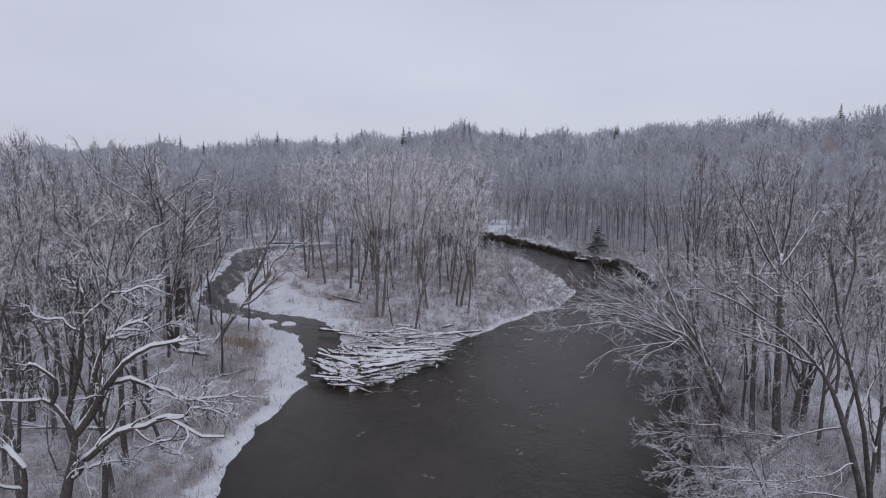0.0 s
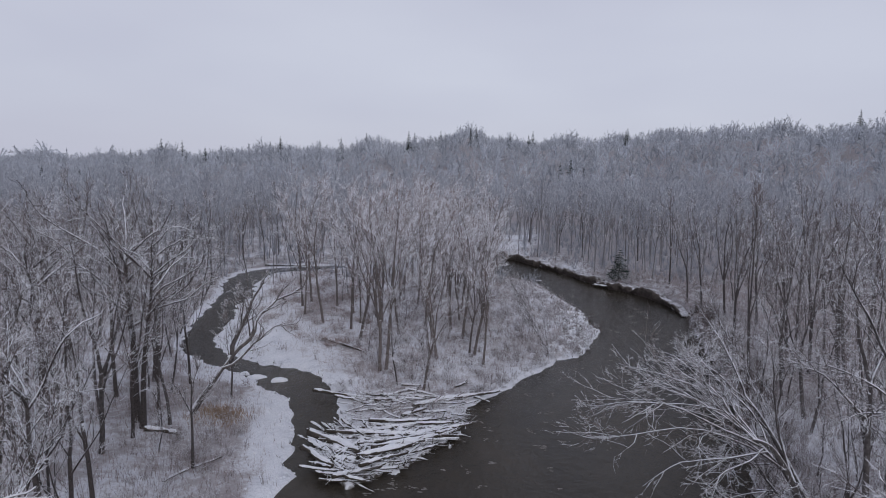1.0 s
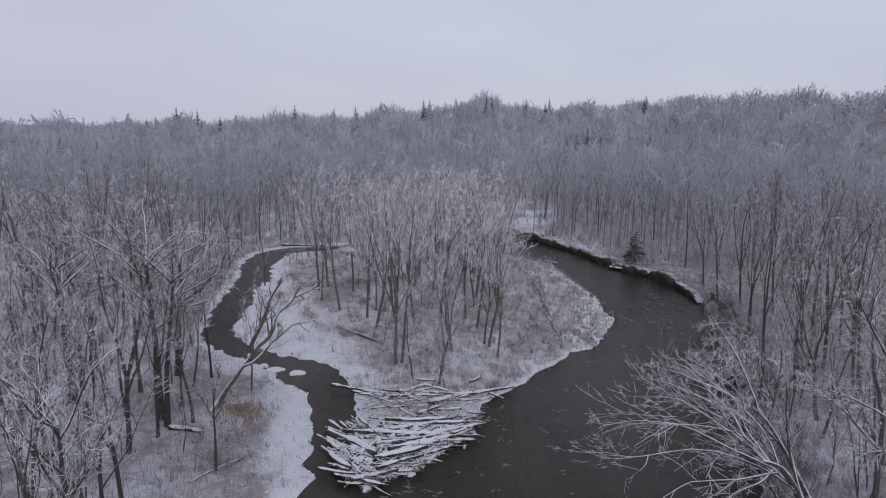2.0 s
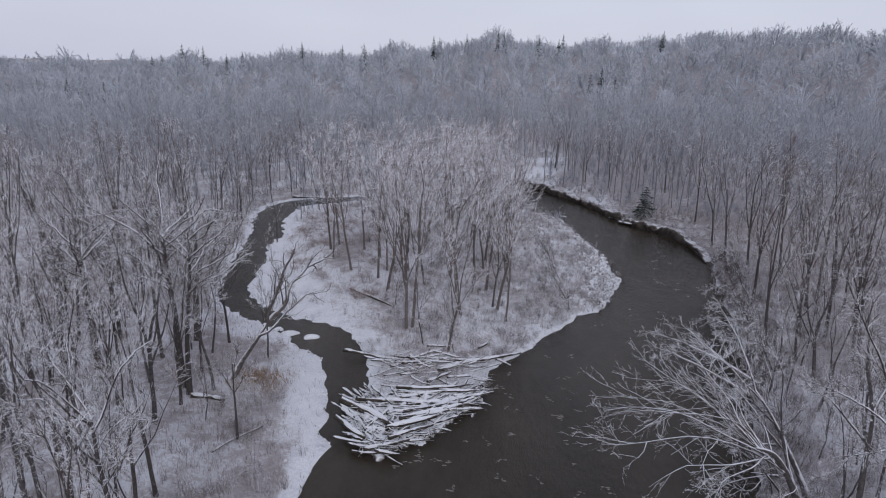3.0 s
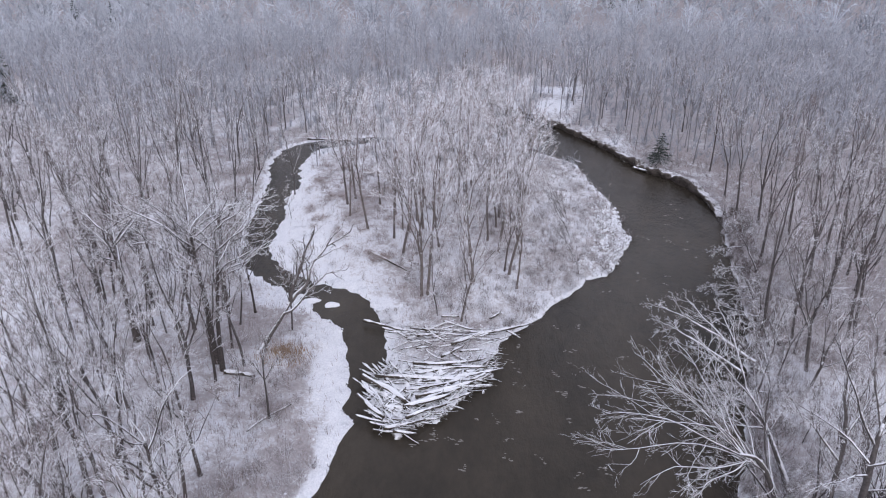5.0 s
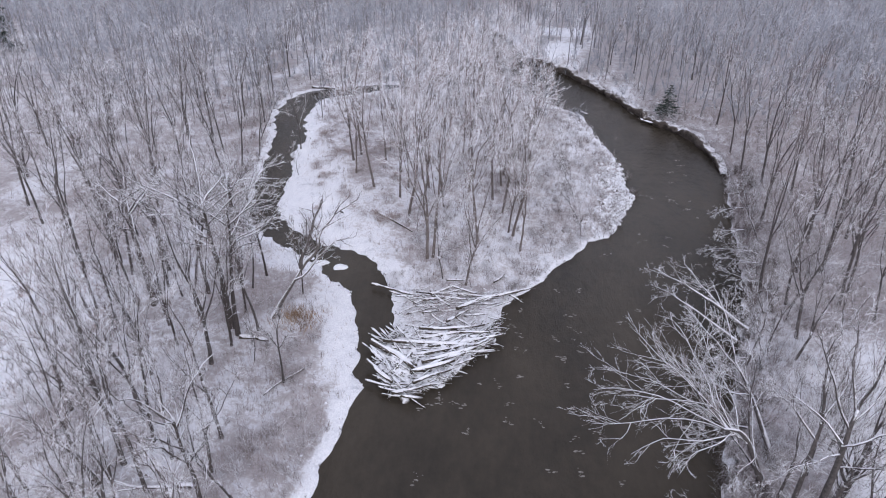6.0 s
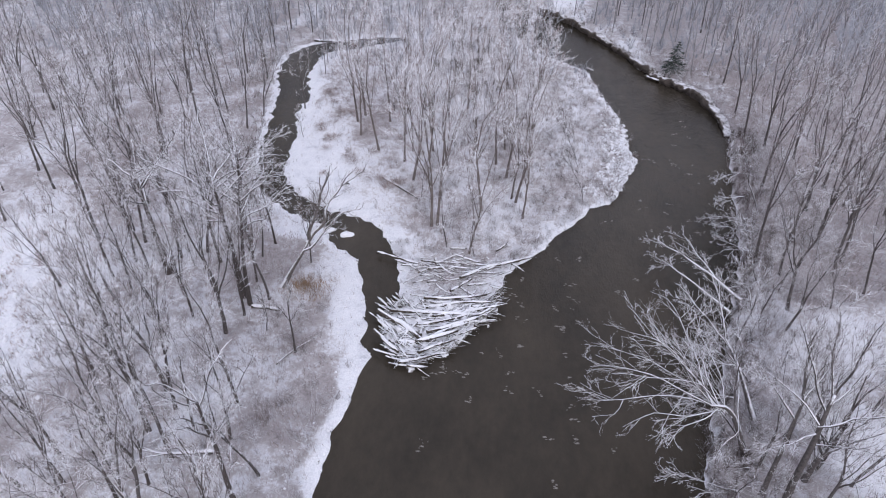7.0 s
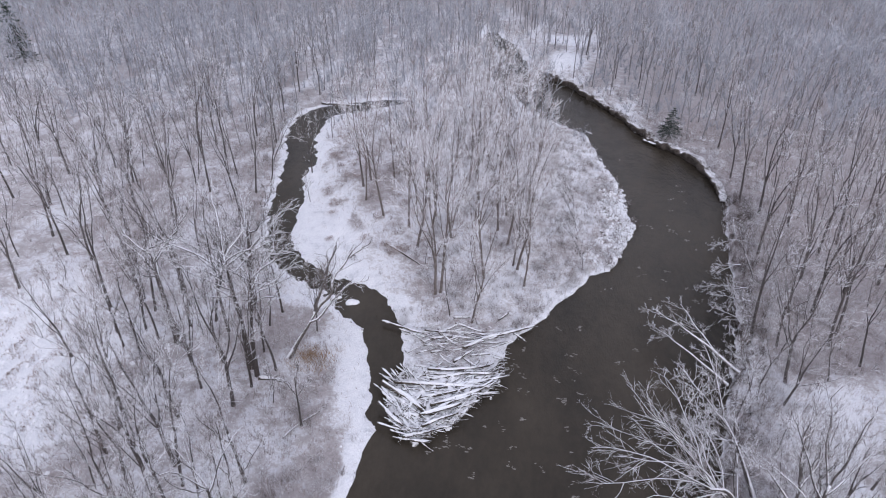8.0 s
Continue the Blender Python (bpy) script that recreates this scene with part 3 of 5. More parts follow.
# trees whose feet can be made out: kind, x, y, size, lean in degrees, lean's direction in degrees
MARKED = [
    ("tall", -26.6, 54.2, 0.9, 2, 90), ("slim", -22.8, 55.3, 0.75, 3, 90),
    ("tall", -29.1, 46.3, 1.0, 4, 160), ("tall", -31.7, 43.0, 0.85, 5, 170), ("tall", -28.8, 42.0, 0.95, 4, 150), ("tall", -29.8, 39.9, 0.95, 5, 160),
    ("tall", -33.0, 36.5, 0.8, 4, 150), ("slim", -39.0, 40.4, 1.1, 5, 180), ("tall", -47.0, 59.2, 0.8, 3, 170), ("slim", -41.4, 56.6, 0.9, 3, 170),
    ("tall", -31.5, 52.2, 0.85, 3, 160), ("tall", -33.1, 59.3, 0.9, 2, 180), ("tall", -37.8, 69.3, 0.9, 2, 150), ("tall", -46.4, 72.5, 0.95, 2, 120),
    ("tall", -55.6, 77.8, 0.9, 4, 120), ("tall", -45.3, 76.4, 0.9, 2, 100), ("slim", -55.6, 68.8, 1.0, 4, 130), ("tall", -39.7, 72.3, 1.0, 2, 180),
    ("tall", -54.8, 112.5, 1.0, 0, 0), ("tall", -43.9, 122, 0.85, 0, 0), ("tall", -54.3, 118.2, 1.0, 0, 0),
    ("tall", -48.5, 124, 0.9, 0, 0), ("tall", -49.3, 90.6, 1.0, 0, 0), ("tall", -56.5, 91.8, 1.0, 0, 0), ("tall", -61.1, 91.3, 1.0, 0, 0),
    ("tall", -47.5, 98.8, 1.0, 0, 0),
    ("tall", -7.9, 75.7, 1.0, 4, 120), ("tall", -7.2, 75.9, 0.95, 2, 60), ("tall", -1.6, 79.4, 0.9, 3, 20), ("tall", -2.9, 70.6, 0.85, 5, 10),
    ("slim", -5.6, 71.4, 1.0, 6, 160), ("slim", -2.2, 70.2, 0.8, 14, 180), ("tall", -22.8, 103.6, 0.95, 5, 140), ("tall", -21.9, 105.5, 1.0, 3, 140), ("tall", -21.6, 99.3, 0.9, 4, 140),
    ("tall", 2.2, 83.4, 0.95, 0, 0), ("tall", 2.8, 82.6, 0.9, 2, 0), ("tall", -17.5, 104.2, 0.95, 0, 0), ("tall", -14.5, 100.2, 0.95, 0, 0), ("tall", -13.5, 91.5, 0.9, 0, 0),
    ("tall", -6.7, 89.0, 1.0, 0, 0), ("tall", -2.4, 86.3, 0.95, 0, 0), ("tall", 1.6, 100.3, 1.0, 0, 0), ("tall", -5.1, 105.6, 1.0, 0, 0), ("tall", -12.0, 107.0, 1.0, 0, 0), ("tall", 0, 92, 0.9, 0, 0),
    ("tall", 30.4, 71.0, 1.0, 10, 205), ("tall", 32.4, 68.7, 0.9, 9, 190), ("tall", 31.1, 62.6, 0.9, 9, 200), ("tall", 38.3, 69.3, 0.95, 7, 180),
    ("tall", 40.3, 71.7, 1.0, 7, 200), ("tall", 40.2, 65.8, 0.9, 8, 170), ("tall", 43.5, 65.2, 0.95, 5, 160), ("tall", 36.1, 75.4, 1.0, 9, 190),
    ("tall", 38.9, 75.5, 1.0, 7, 200), ("tall", 45.2, 89.4, 1.0, 2, 180), ("tall", 45.8, 84.3, 0.9, 4, 200), ("tall", 36.7, 88.6, 0.95, 5, 190),
    ("slim", -37.8, 97, 1.0, 24, 0), ("slim", -39.6, 106, 0.9, 20, 350), ("slim", -36.0, 90, 0.9, 24, 340), ("tall", -40.6, 101, 0.8, 8, 0), ("slim", -41.6, 113, 0.9, 18, 0),
    ("tall", 4.5, 135, 0.85, 0, 0), ("tall", 2.0, 144, 0.85, 0, 0), ("tall", 0.5, 151, 0.95, 0, 0), ("tall", -1.5, 138, 0.95, 0, 0), ("tall", -6, 147, 0.95, 0, 0),
    ("broad", 25.2, 41.8, 0.9, 6, 30), ("broad", 26.5, 43.0, 0.8, 5, 20), ("slim", 27.1, 59.2, 1.0, 6, 200),
    ("tall", 14.6, 193.2, 0.8, 0, 0), ("tall", 22.7, 186.0, 0.8, 0, 0), ("tall", 32.3, 159.9, 0.8, 0, 0), ("tall", 27.9, 167, 0.8, 0, 0), ("tall", 44.5, 155.6, 0.85, 0, 0), ("tall", 41.5, 126, 0.9, 0, 0),
    ("tall", -47.1, 137.6, 0.85, 0, 0), ("tall", -47.4, 150.6, 0.85, 0, 0), ("tall", -41.1, 157.3, 0.85, 0, 0), ("tall", -42.1, 149, 0.85, 0, 0),
]
for k, (kind, x, y, size, lean, way) in enumerate(MARKED):
    grove = "trees of the island grove" if -26 < x < 12 and 65 < y < 140 else "trees on the river's banks"
    kind = "grove" if kind == "tall" and "island" in grove else kind
    size *= 0.86 if y < 62 and not "island" in grove else 1
    plant(kind, pick(kind, k, y), x, y, size, lean, radians(way), grove)

# the rest of the near woods
CLEARINGS = [(-55, 56, 11, 16), (-42, 48, 4, 6), (36, 58, 6, 5), (-16.5, 55, 6, 16), (-25, 87, 7, 9), (14, 100, 8, 22), (9, 84, 7, 8), (-5, 62, 9, 9), (-20, 84, 8, 7), (-26, 115, 7, 20), (-34, 142, 7, 4), (0, 10, 12, 24), (18, 47, 4, 6), (-14, 24, 5, 5), (17, 181, 3, 7), (20, 203, 5.5, 2.8), (22, 226, 5, 9), (20, 256, 10, 8), (38, 294, 16, 11), (32, 45, 3.5, 4.5), (28.5, 66, 2, 4), (-255, 348, 18, 16), (33, 131, 3, 3)]


def allowed(x, y, d, gap, edge=1.4):
    if d < edge or any(((x - cx) / ax) ** 2 + ((y - cy) / ay) ** 2 < 1 for cx, cy, ax, ay in CLEARINGS):
        return False
    return all((x - px) ** 2 + (y - py) ** 2 > gap * gap for px, py in PLACES)


PLACES += [(-26.4, 59.4), (-18.6, 36.5), (-18.9, 52.3), (-20.3, 60.8), (-29.6, 69.6), (-36.5, 63.0)]
dice = random.Random(15)
count = 0
# slim young trunks crowd the near west bank and the near east bank
near = [(dice.uniform(-46, -16.5), dice.uniform(29, 70)) if dice.random() < 0.66 else (dice.uniform(19, 46), dice.uniform(34, 66)) for _ in range(1500)]
for (x, y), d in zip(near, shore([q[0] for q in near], [q[1] for q in near])):
    west = x < 0
    if count >= 84 or not allowed(x, y, d, 2.2, 2.6):
        continue
    kind = dice.choices(("slim", "fine" if west else "tall"), (0.7, 1))[0]
    plant(kind, dice.randrange(3), x, y, dice.uniform(0.8, 1.15) if kind == "slim" else dice.uniform(0.62, 0.9) * (1 if west else 0.85), dice.uniform(1, 7), dice.uniform(0, 6.28), "trees on the river's banks")
    count += 1
# trees and saplings that hang out over the water along the east bank
for k in range(34):
    y = 27 + 2.35 * k + dice.uniform(-0.8, 0.8)
    x = np.arange(12, 45, 0.1)
    x = float(x[np.argmax(shore(x, np.full(len(x), y)) > 0.9 + 0.6 * (k % 3))])
    kind = "broad" if k % 3 == 1 and y < 80 else "slim"
    plant(kind, k % 3, x, y, dice.uniform(0.36, 0.5) if kind == "broad" else dice.uniform(0.5, 0.85), dice.uniform(14, 42), radians(dice.uniform(135, 215)), "trees on the river's banks")
dice = random.Random(5)
count = 0
cand = []
for _ in range(3500):
    y = 18 + 96 * dice.random() ** 0.85
    half = 9 + y * 0.74
    cand.append((dice.uniform(-half, half), y))
for (x, y), d in zip(cand, shore([q[0] for q in cand], [q[1] for q in cand])):
    if count >= 135:
        break
    isl = -30 < x < 19 and y > 66
    if not allowed(x, y, d, 3.4 if isl else 3.9) or isl and not (-22 < x < 9 and 74 < y < 138):
        continue
    near_east = 17 < x < 34 and y < 62
    kind = dice.choices(("tall", "broad", "slim"), (6, 0 if isl else 5 if near_east else 1.2, 3))[0]
    kind = "grove" if isl and kind == "tall" else kind
    plant(kind, pick(kind, dice.randrange(6), y), x, y, dice.uniform(0.75, 1.02) * (0.78 if y < 64 and not isl else 1), dice.uniform(4, 11) if x > 24 else dice.uniform(0, 5), dice.uniform(2.4, 4.0) if x > 24 else dice.uniform(0, 6.28),
          "trees of the island grove" if isl else "trees on the river's banks")
    count += 1

# the heart of the island grove
dice = random.Random(23)
heart = [(dice.uniform(-15, 6), dice.uniform(90, 136)) for _ in range(400)]
count = 0
for (x, y), d in zip(heart, shore([q[0] for q in heart], [q[1] for q in heart])):
    if count < 22 and d > 2 and all((x - px) ** 2 + (y - py) ** 2 > 9 for px, py in PLACES):
        plant("grove", dice.randrange(6), x, y, dice.uniform(0.8, 1.0), dice.uniform(0, 4), dice.uniform(0, 6.28), "trees of the island grove")
        count += 1

# ---- far woods: one mass of small bare trees ----
def far_tree(seed, height, thick, flare=0.42):
    """A small bare tree: a stem, rising leaders, limbs along them and twigs along the limbs."""
    rng = np.random.default_rng(seed)
    top = np.array((rng.normal(0, 0.4), rng.normal(0, 0.4), height * 0.86))
    A, B, R, wood = [(0, 0, -0.5)], [top], [height * 0.0075], [1]
    lines = [(top * 0.45, top)]
    for i in range(4):
        a, tilt, z = i * 1.57 + rng.uniform(0, 1), flare * rng.uniform(0.6, 1.3), rng.uniform(0.3, 0.5)
        foot = top * (z / 0.86)
        tip = foot + np.array((math.cos(a) * math.sin(tilt), math.sin(a) * math.sin(tilt), math.cos(tilt))) * height * (0.93 - z) * rng.uniform(0.75, 1)
        A.append(foot), B.append(tip), R.append(height * 0.004), wood.append(1)
        lines.append((foot, tip))
    for foot, tip in lines:
        d = unit(tip - foot)
        for k in range(4):
            q = foot + (tip - foot) * min(0.15 + 0.25 * (k + rng.uniform(0, 0.9)), 1)
            w = unit(sideways(rng, d, rng.uniform(0.5, 1.0)) + (0, 0, 0.25))
            ln = height * rng.uniform(0.09, 0.17) * (1.25 - 0.12 * k)
            A.append(q), B.append(q + w * ln), R.append(thick * 1.3), wood.append(0)
            for _ in range(5):
                q2 = q + w * ln * rng.uniform(0.15, 1)
                w2 = unit(sideways(rng, w, rng.uniform(0.4, 1.0)) + (0, 0, 0.2))
                A.append(q2), B.append(q2 + w2 * ln * rng.uniform(0.35, 0.7)), R.append(thick * rng.uniform(0.7, 1.1)), wood.append(0)
    return (*spikes(A, B, R), np.tile(wood, 3).astype(int))


def dome_tree(seed, height, width, stems, thick):
    """A distant bare tree: branches that fan out into a rounded crown of twigs."""
    rng = np.random.default_rng(seed)
    A, B, R = [(0, 0, -0.5)], [(0, 0, height * 0.7)], [height * 0.012]
    while len(A) < stems:
        d = unit(rng.normal(0, 1, 3) * (1, 1, 0.9) + (0, 0, 0.35))
        u = rng.uniform(0.75, 1.0)
        rim = np.array([d[0] * width * u, d[1] * width * u, height * 0.5 + d[2] * height * 0.44 * u])
        a = np.array([d[0] * width * 0.2, d[1] * width * 0.2, height * rng.uniform(0.2, 0.5)])
        A.append(a), B.append(rim), R.append(thick * rng.uniform(0.8, 1.3))
        for _ in range(4):
            q = a + (rim - a) * rng.uniform(0.5, 0.95)
            w = unit(d + rng.normal(0, 0.75, 3))
            A.append(q), B.append(q + w * height * rng.uniform(0.08, 0.15)), R.append(thick * rng.uniform(0.55, 0.9))
    return (*spikes(A, B, R), np.zeros(3 * len(A), int))


MID = [far_tree(50 + i, 20, 0.045, 0.3 + 0.06 * i) for i in range(5)]
FAR = [dome_tree(60 + i, 14.5, 5.4 + 0.3 * (i % 3), 72, 0.235) for i in range(6)]


def woods(name, pool, spots, lo, hi, label, mat, wood):
    big, which, tones = Parts(), [], []
    rng = np.random.default_rng(9)
    zs = land(np.array([s[0] for s in spots]), np.array([s[1] for s in spots]))
    for (x, y), z in zip(spots, zs):
        v, f, w_ = pool[rng.integers(len(pool))]
        which.append(w_)
        a, s = rng.uniform(0, 6.28), rng.uniform(lo, hi)
        if math.hypot(x, y) > 430:
            s *= 0.78 + 0.2 * math.sin(x * 0.09) * math.sin(x * 0.037 + y * 0.05)
        ca, sa = math.cos(a) * s, math.sin(a) * s
        lx, ly = rng.normal(0, 0.05, 2) * s
        w = np.stack([v[:, 0] * ca - v[:, 1] * sa + v[:, 2] * lx + x, v[:, 0] * sa + v[:, 1] * ca + v[:, 2] * ly + y, v[:, 2] * s * rng.uniform(0.8, 1.12) + z], 1)
        big.add(w, f)
        tones.append(np.full(len(v), np.clip(rng.normal(0, 0.13), -0.3, 0.3)))
    me = mesh_of(name, np.vstack(big.v), np.vstack(big.f), mat, False, wood, np.concatenate(which))
    me.attributes.new("tone", "FLOAT", "POINT").data.foreach_set("value", np.concatenate(tones).astype(np.float32))
    return tagged(new(name, me), label, "woods", kind="stuff")


rng = np.random.default_rng(77)
mid_spots, far_spots = [], []
for gx_ in np.arange(-460, 470, 7.0):
    for gy_ in np.arange(20, 640, 7.0):
        x, y = gx_ + rng.uniform(-3.2, 3.2), gy_ + rng.uniform(-3.2, 3.2)
        r, az = math.hypot(x, y - 10), math.degrees(math.atan2(x, y - 5))
        if abs(az) > 42 or r > float(ridge(np.array(x), np.array(y))[0]) + 62:
            continue
        if r < 250:
            if y > 112 or abs(x) > 9 + y * 0.74:
                mid_spots.append((x, y))
                if y > 112 and rng.random() < 0.55:
                    mid_spots.append((x + 3.5, y + rng.uniform(-2, 2)))
        elif rng.random() < (0.8 if az > 18 else 0.64) or r > float(ridge(np.array(x), np.array(y))[0]) - 12:
            far_spots.append((x, y))


def thinned(spots, gap, edge):
    return [(x, y) for (x, y), d in zip(spots, shore([q[0] for q in spots], [q[1] for q in spots])) if allowed(x, y, d, gap, edge) and not (9 < x < 19 and y < 140)]


mid_spots, far_spots = thinned(mid_spots, 2.6, 0.7), thinned(far_spots, 0.5, 0.5)
# both woods carry the painted haze in their base colours
woods("woods", MID, mid_spots, 0.75, 1.05, "bare frosted woods across the flood plain, colour paled for haze", HAZETWIG, HAZEBARK)
woods("hill_woods", FAR, far_spots, 0.75, 1.2, "bare woods on distant snowy hills with haze tinted into their colour", HAZED, HAZED)
# woods that go on behind the low western ridge to the horizon
OUTER = [dome_tree(160 + i, 15, 7.5, 26, 0.55) for i in range(4)]
outer_spots = []
for r_ in (610, 640, 680, 730, 790, 860, 950, 1060, 1200, 1400):
    for az_ in np.arange(-44, 6, 9 / r_ * 57.3):
        a_ = radians(az_ + rng.uniform(-0.3, 0.3))
        outer_spots.append((math.sin(a_) * r_ * rng.uniform(0.98, 1.02), 10 + math.cos(a_) * r_ * rng.uniform(0.98, 1.02)))
# haze-coloured like the hill woods
woods("horizon_woods", OUTER, outer_spots, 1.2, 1.6, "bare woods along the horizon with haze tinted into their colour", HAZED, HAZED)


# ---- conifers ----
def conifer(seed, height, width, tiers, sprays):
    rng = np.random.default_rng(seed)
    wood, leaf = Parts(), Parts()
    wood.tube(np.array([(0, 0, -0.3), (0, 0, height * 0.5), (0, 0, height * 0.97)]), height * 0.02, height * 0.003, 6)
    A, B, R = [], [], []
    for i in range(tiers):
        t = (i + 0.5) / tiers
        z = height * (0.08 + 0.9 * t)
        for j in range(sprays):
            a = rng.uniform(0, 6.28)
            ln = width * (1 - t) ** 0.85 * rng.uniform(0.7, 1.1) + 0.12
            d = np.array([math.cos(a), math.sin(a), rng.uniform(-0.45, -0.05)])
            s, e = np.array([0, 0, z]), np.array([0, 0, z]) + d * ln
            A.append(s), B.append(e), R.append(0.07 * height / 6)
            for q in range(5):
                u = rng.uniform(0.25, 0.95)
                p = s + (e - s) * u
                w = unit(d + rng.normal(0, 0.55, 3) * (1, 1, 0.4))
                A.append(p), B.append(p + w * ln * 0.35), R.append(0.055 * height / 6)
    leaf.add(*spikes(A, B, R))
    return wood.mesh("trunk", BARK, True), leaf.mesh("crown", NEEDLES)


FIR = conifer(3, 6.3, 2.7, 13, 15)
spot = (33.2, 130.6)
tree_thing("fir_tree", FIR, Matrix.Translation((*spot, float(land(*[np.array([v]) for v in spot])[0]))), "small dark green fir dusted with snow on the cut bank", "conifers")
PINE = conifer(4, 17, 3.6, 16, 9)
first = None
PINES = [(-124, 163.5, 1.05), (-131, 171, 1.0), (-190, 300, 1.0), (-176, 306, 0.9), (-160, 420, 1.0), (-120, 455, 1.1), (-95, 470, 1.0), (-62, 478, 1.0), (-78, 470, 0.9), (-30, 470, 1.2),
         (14, 440, 0.9), (18, 444, 1.0), (60, 350, 0.9), (66, 352, 1.0), (72, 346, 0.8), (230, 440, 1.1), (226, 330, 1.0), (-7, 500, 1.0), (-140, 500, 1.0), (44, 470, 1.0), (58, 474, 1.1), (300, 430, 0.9), (128, 470, 1.0)]
for az_ in (-27, -26.3, -24.7, -23.1, -20, -14.3, -9.8, -3.2, 7.5, 15.7, 30.4, 32.8):
    r_ = float(ridge(np.array(math.sin(radians(az_))), np.array(math.cos(radians(az_))))[0]) - 14
    PINES.append((r_ * math.sin(radians(az_)), 10 + r_ * math.cos(radians(az_)), 1.05 + 0.2 * math.sin(az_)))
for x, y, s in PINES:
    m = Matrix.Translation((x, y, float(land(np.array([x]), np.array([y]))[0]))) @ Matrix.Rotation(x, 4, "Z") @ Matrix.Scale(s * (0.8 if y > 280 else 1), 4)
    if first:
        copy_thing(first, m)
    else:
        first = tree_thing("pine_tree", PINE, m, "tall dark evergreen with snow among bare hill woods", "conifers")


# ---- logs of the jam ----
def make_log(name, a, b, r, parent, seed, snow=1.05, stubs=2, wood=None):
    """A tapered crooked log from a to b with snow lying on it."""
    rng = np.random.default_rng(seed)
    a, b = np.array(a, float), np.array(b, float)
    ln = np.linalg.norm(b - a)
    side = unit(np.cross(b - a, (0, 0, 1)))
    n = 7
    t = np.linspace(0, 1, n)
    bow = rng.normal(0, 0.035) * ln
    pts = a + (b - a) * t[:, None] + side * (bow * np.sin(t * math.pi) + rng.normal(0, 0.007 * ln ** 0.5, n))[:, None] + np.array([0, 0, 1.0]) * rng.normal(0, 0.02, n)[:, None]
    pts[3:5] += side * rng.normal(0, 0.01) * ln
    rr = r * np.linspace(1.12, 0.72, n) * rng.uniform(0.88, 1.12, n)
    body = Parts()
    body.tube(pts, rr[0], rr, 7, True, True)
    for _ in range(stubs):
        p, d = along(pts, rng.uniform(0.2, 0.95))
        w = sideways(rng, d, rng.uniform(0.5, 1.2))
        w[2] = abs(w[2])
        body.tube(np.array([p, p + w * rng.uniform(0.4, 1.2)]), r * 0.35, r * 0.12, 4)
    ob = new(name, body.mesh(name, wood or DRIFTWOOD, True))
    if parent:
        ob.parent = parent
    # the snow: a low rounded ridge on the log's back, broken here and there
    t0, t1 = (0.02, 0.98) if rng.random() < 0.7 else (0.02, rng.uniform(0.5, 0.9))
    m = 9
    cap, vs, fs = Parts(), [], []
    for i, s in enumerate(np.linspace(t0, t1, m)):
        p, d = along(pts, s)
        u = unit(np.cross(d, (0, 0, 1)))
        rad = np.interp(s, t, rr)
        wide, high = rad * snow * rng.uniform(0.7, 1.05), rad * 0.35 + 0.07 * rng.uniform(0.5, 1.2)
        if rng.random() < 0.24:
            wide, high = wide * 0.5, high * 0.2
        if i in (0, m - 1):
            wide, high = wide * 0.45, high * 0.5
        base = rad * 0.42
        for q in range(5):
            c = q / 4 * math.pi
            vs.append(p + u * wide * math.cos(c) + np.array([0, 0, 1.0]) * (base + (rad - base + high) * math.sin(c)))
    for i in range(m - 1):
        for q in range(4):
            k = i * 5 + q
            fs += [(k, k + 1, k + 6), (k, k + 6, k + 5)]
    for k in (0, (m - 1) * 5):
        fs += [(k, k + 1, k + 2), (k, k + 2, k + 3), (k, k + 3, k + 4)]
    cap.add(np.array(vs), np.array(fs))
    top = new("snow", cap.mesh("snow", SNOWCAP, True))
    top.parent = ob
    return ob


jam = tagged(new("log_jam"), "log jam of snow-covered drift logs at the island's tip", "log jam")
jam.location = (-5, 58, 0.3)
jam_shift = np.array([5, -58, -0.3])
# the pile at the tip, then the logs stranded across the island behind it: both ends and the radius
JAM_LOGS = [(-12.0, 59.2, -6.6, 55.2, 0.36), (-11.8, 56.1, -8.9, 53.4, 0.24), (-9.3, 55.1, -5.5, 55.6, 0.22), (-7.4, 54.9, -3.3, 56.7, 0.24), (-10.7, 59.2, 0.1, 59.8, 0.2),
            (-4.1, 60.0, 1.7, 61.4, 0.19), (-6.4, 56.2, -1.1, 59.3, 0.22), (-7.7, 57.4, 0.0, 62.6, 0.17), (-8.8, 52.2, -5.3, 53.2, 0.17), (-7.8, 51.5, -6.3, 51.9, 0.13),
            (-10.5, 54.2, -9.0, 52.9, 0.16), (-12.4, 61.3, -10.3, 59.0, 0.11), (-7.3, 61.5, -0.5, 63.0, 0.16), (-7.5, 60.3, 0.1, 61.5, 0.17), (-1.4, 59.3, 0.8, 62.0, 0.12),
            (-7.0, 53.5, -3.5, 55.4, 0.17), (-9.9, 58.1, -7.0, 56.2, 0.24), (-6.1, 55.5, -2.3, 58.2, 0.18), (-10.2, 59.9, -8.2, 56.9, 0.13), (-6.1, 59.0, -0.5, 60.6, 0.16),
            (-9.6, 61.3, -7.3, 58.3, 0.12), (-10.1, 55.2, -8.1, 53.2, 0.17), (-10.5, 62.2, -9.2, 60.0, 0.09)]
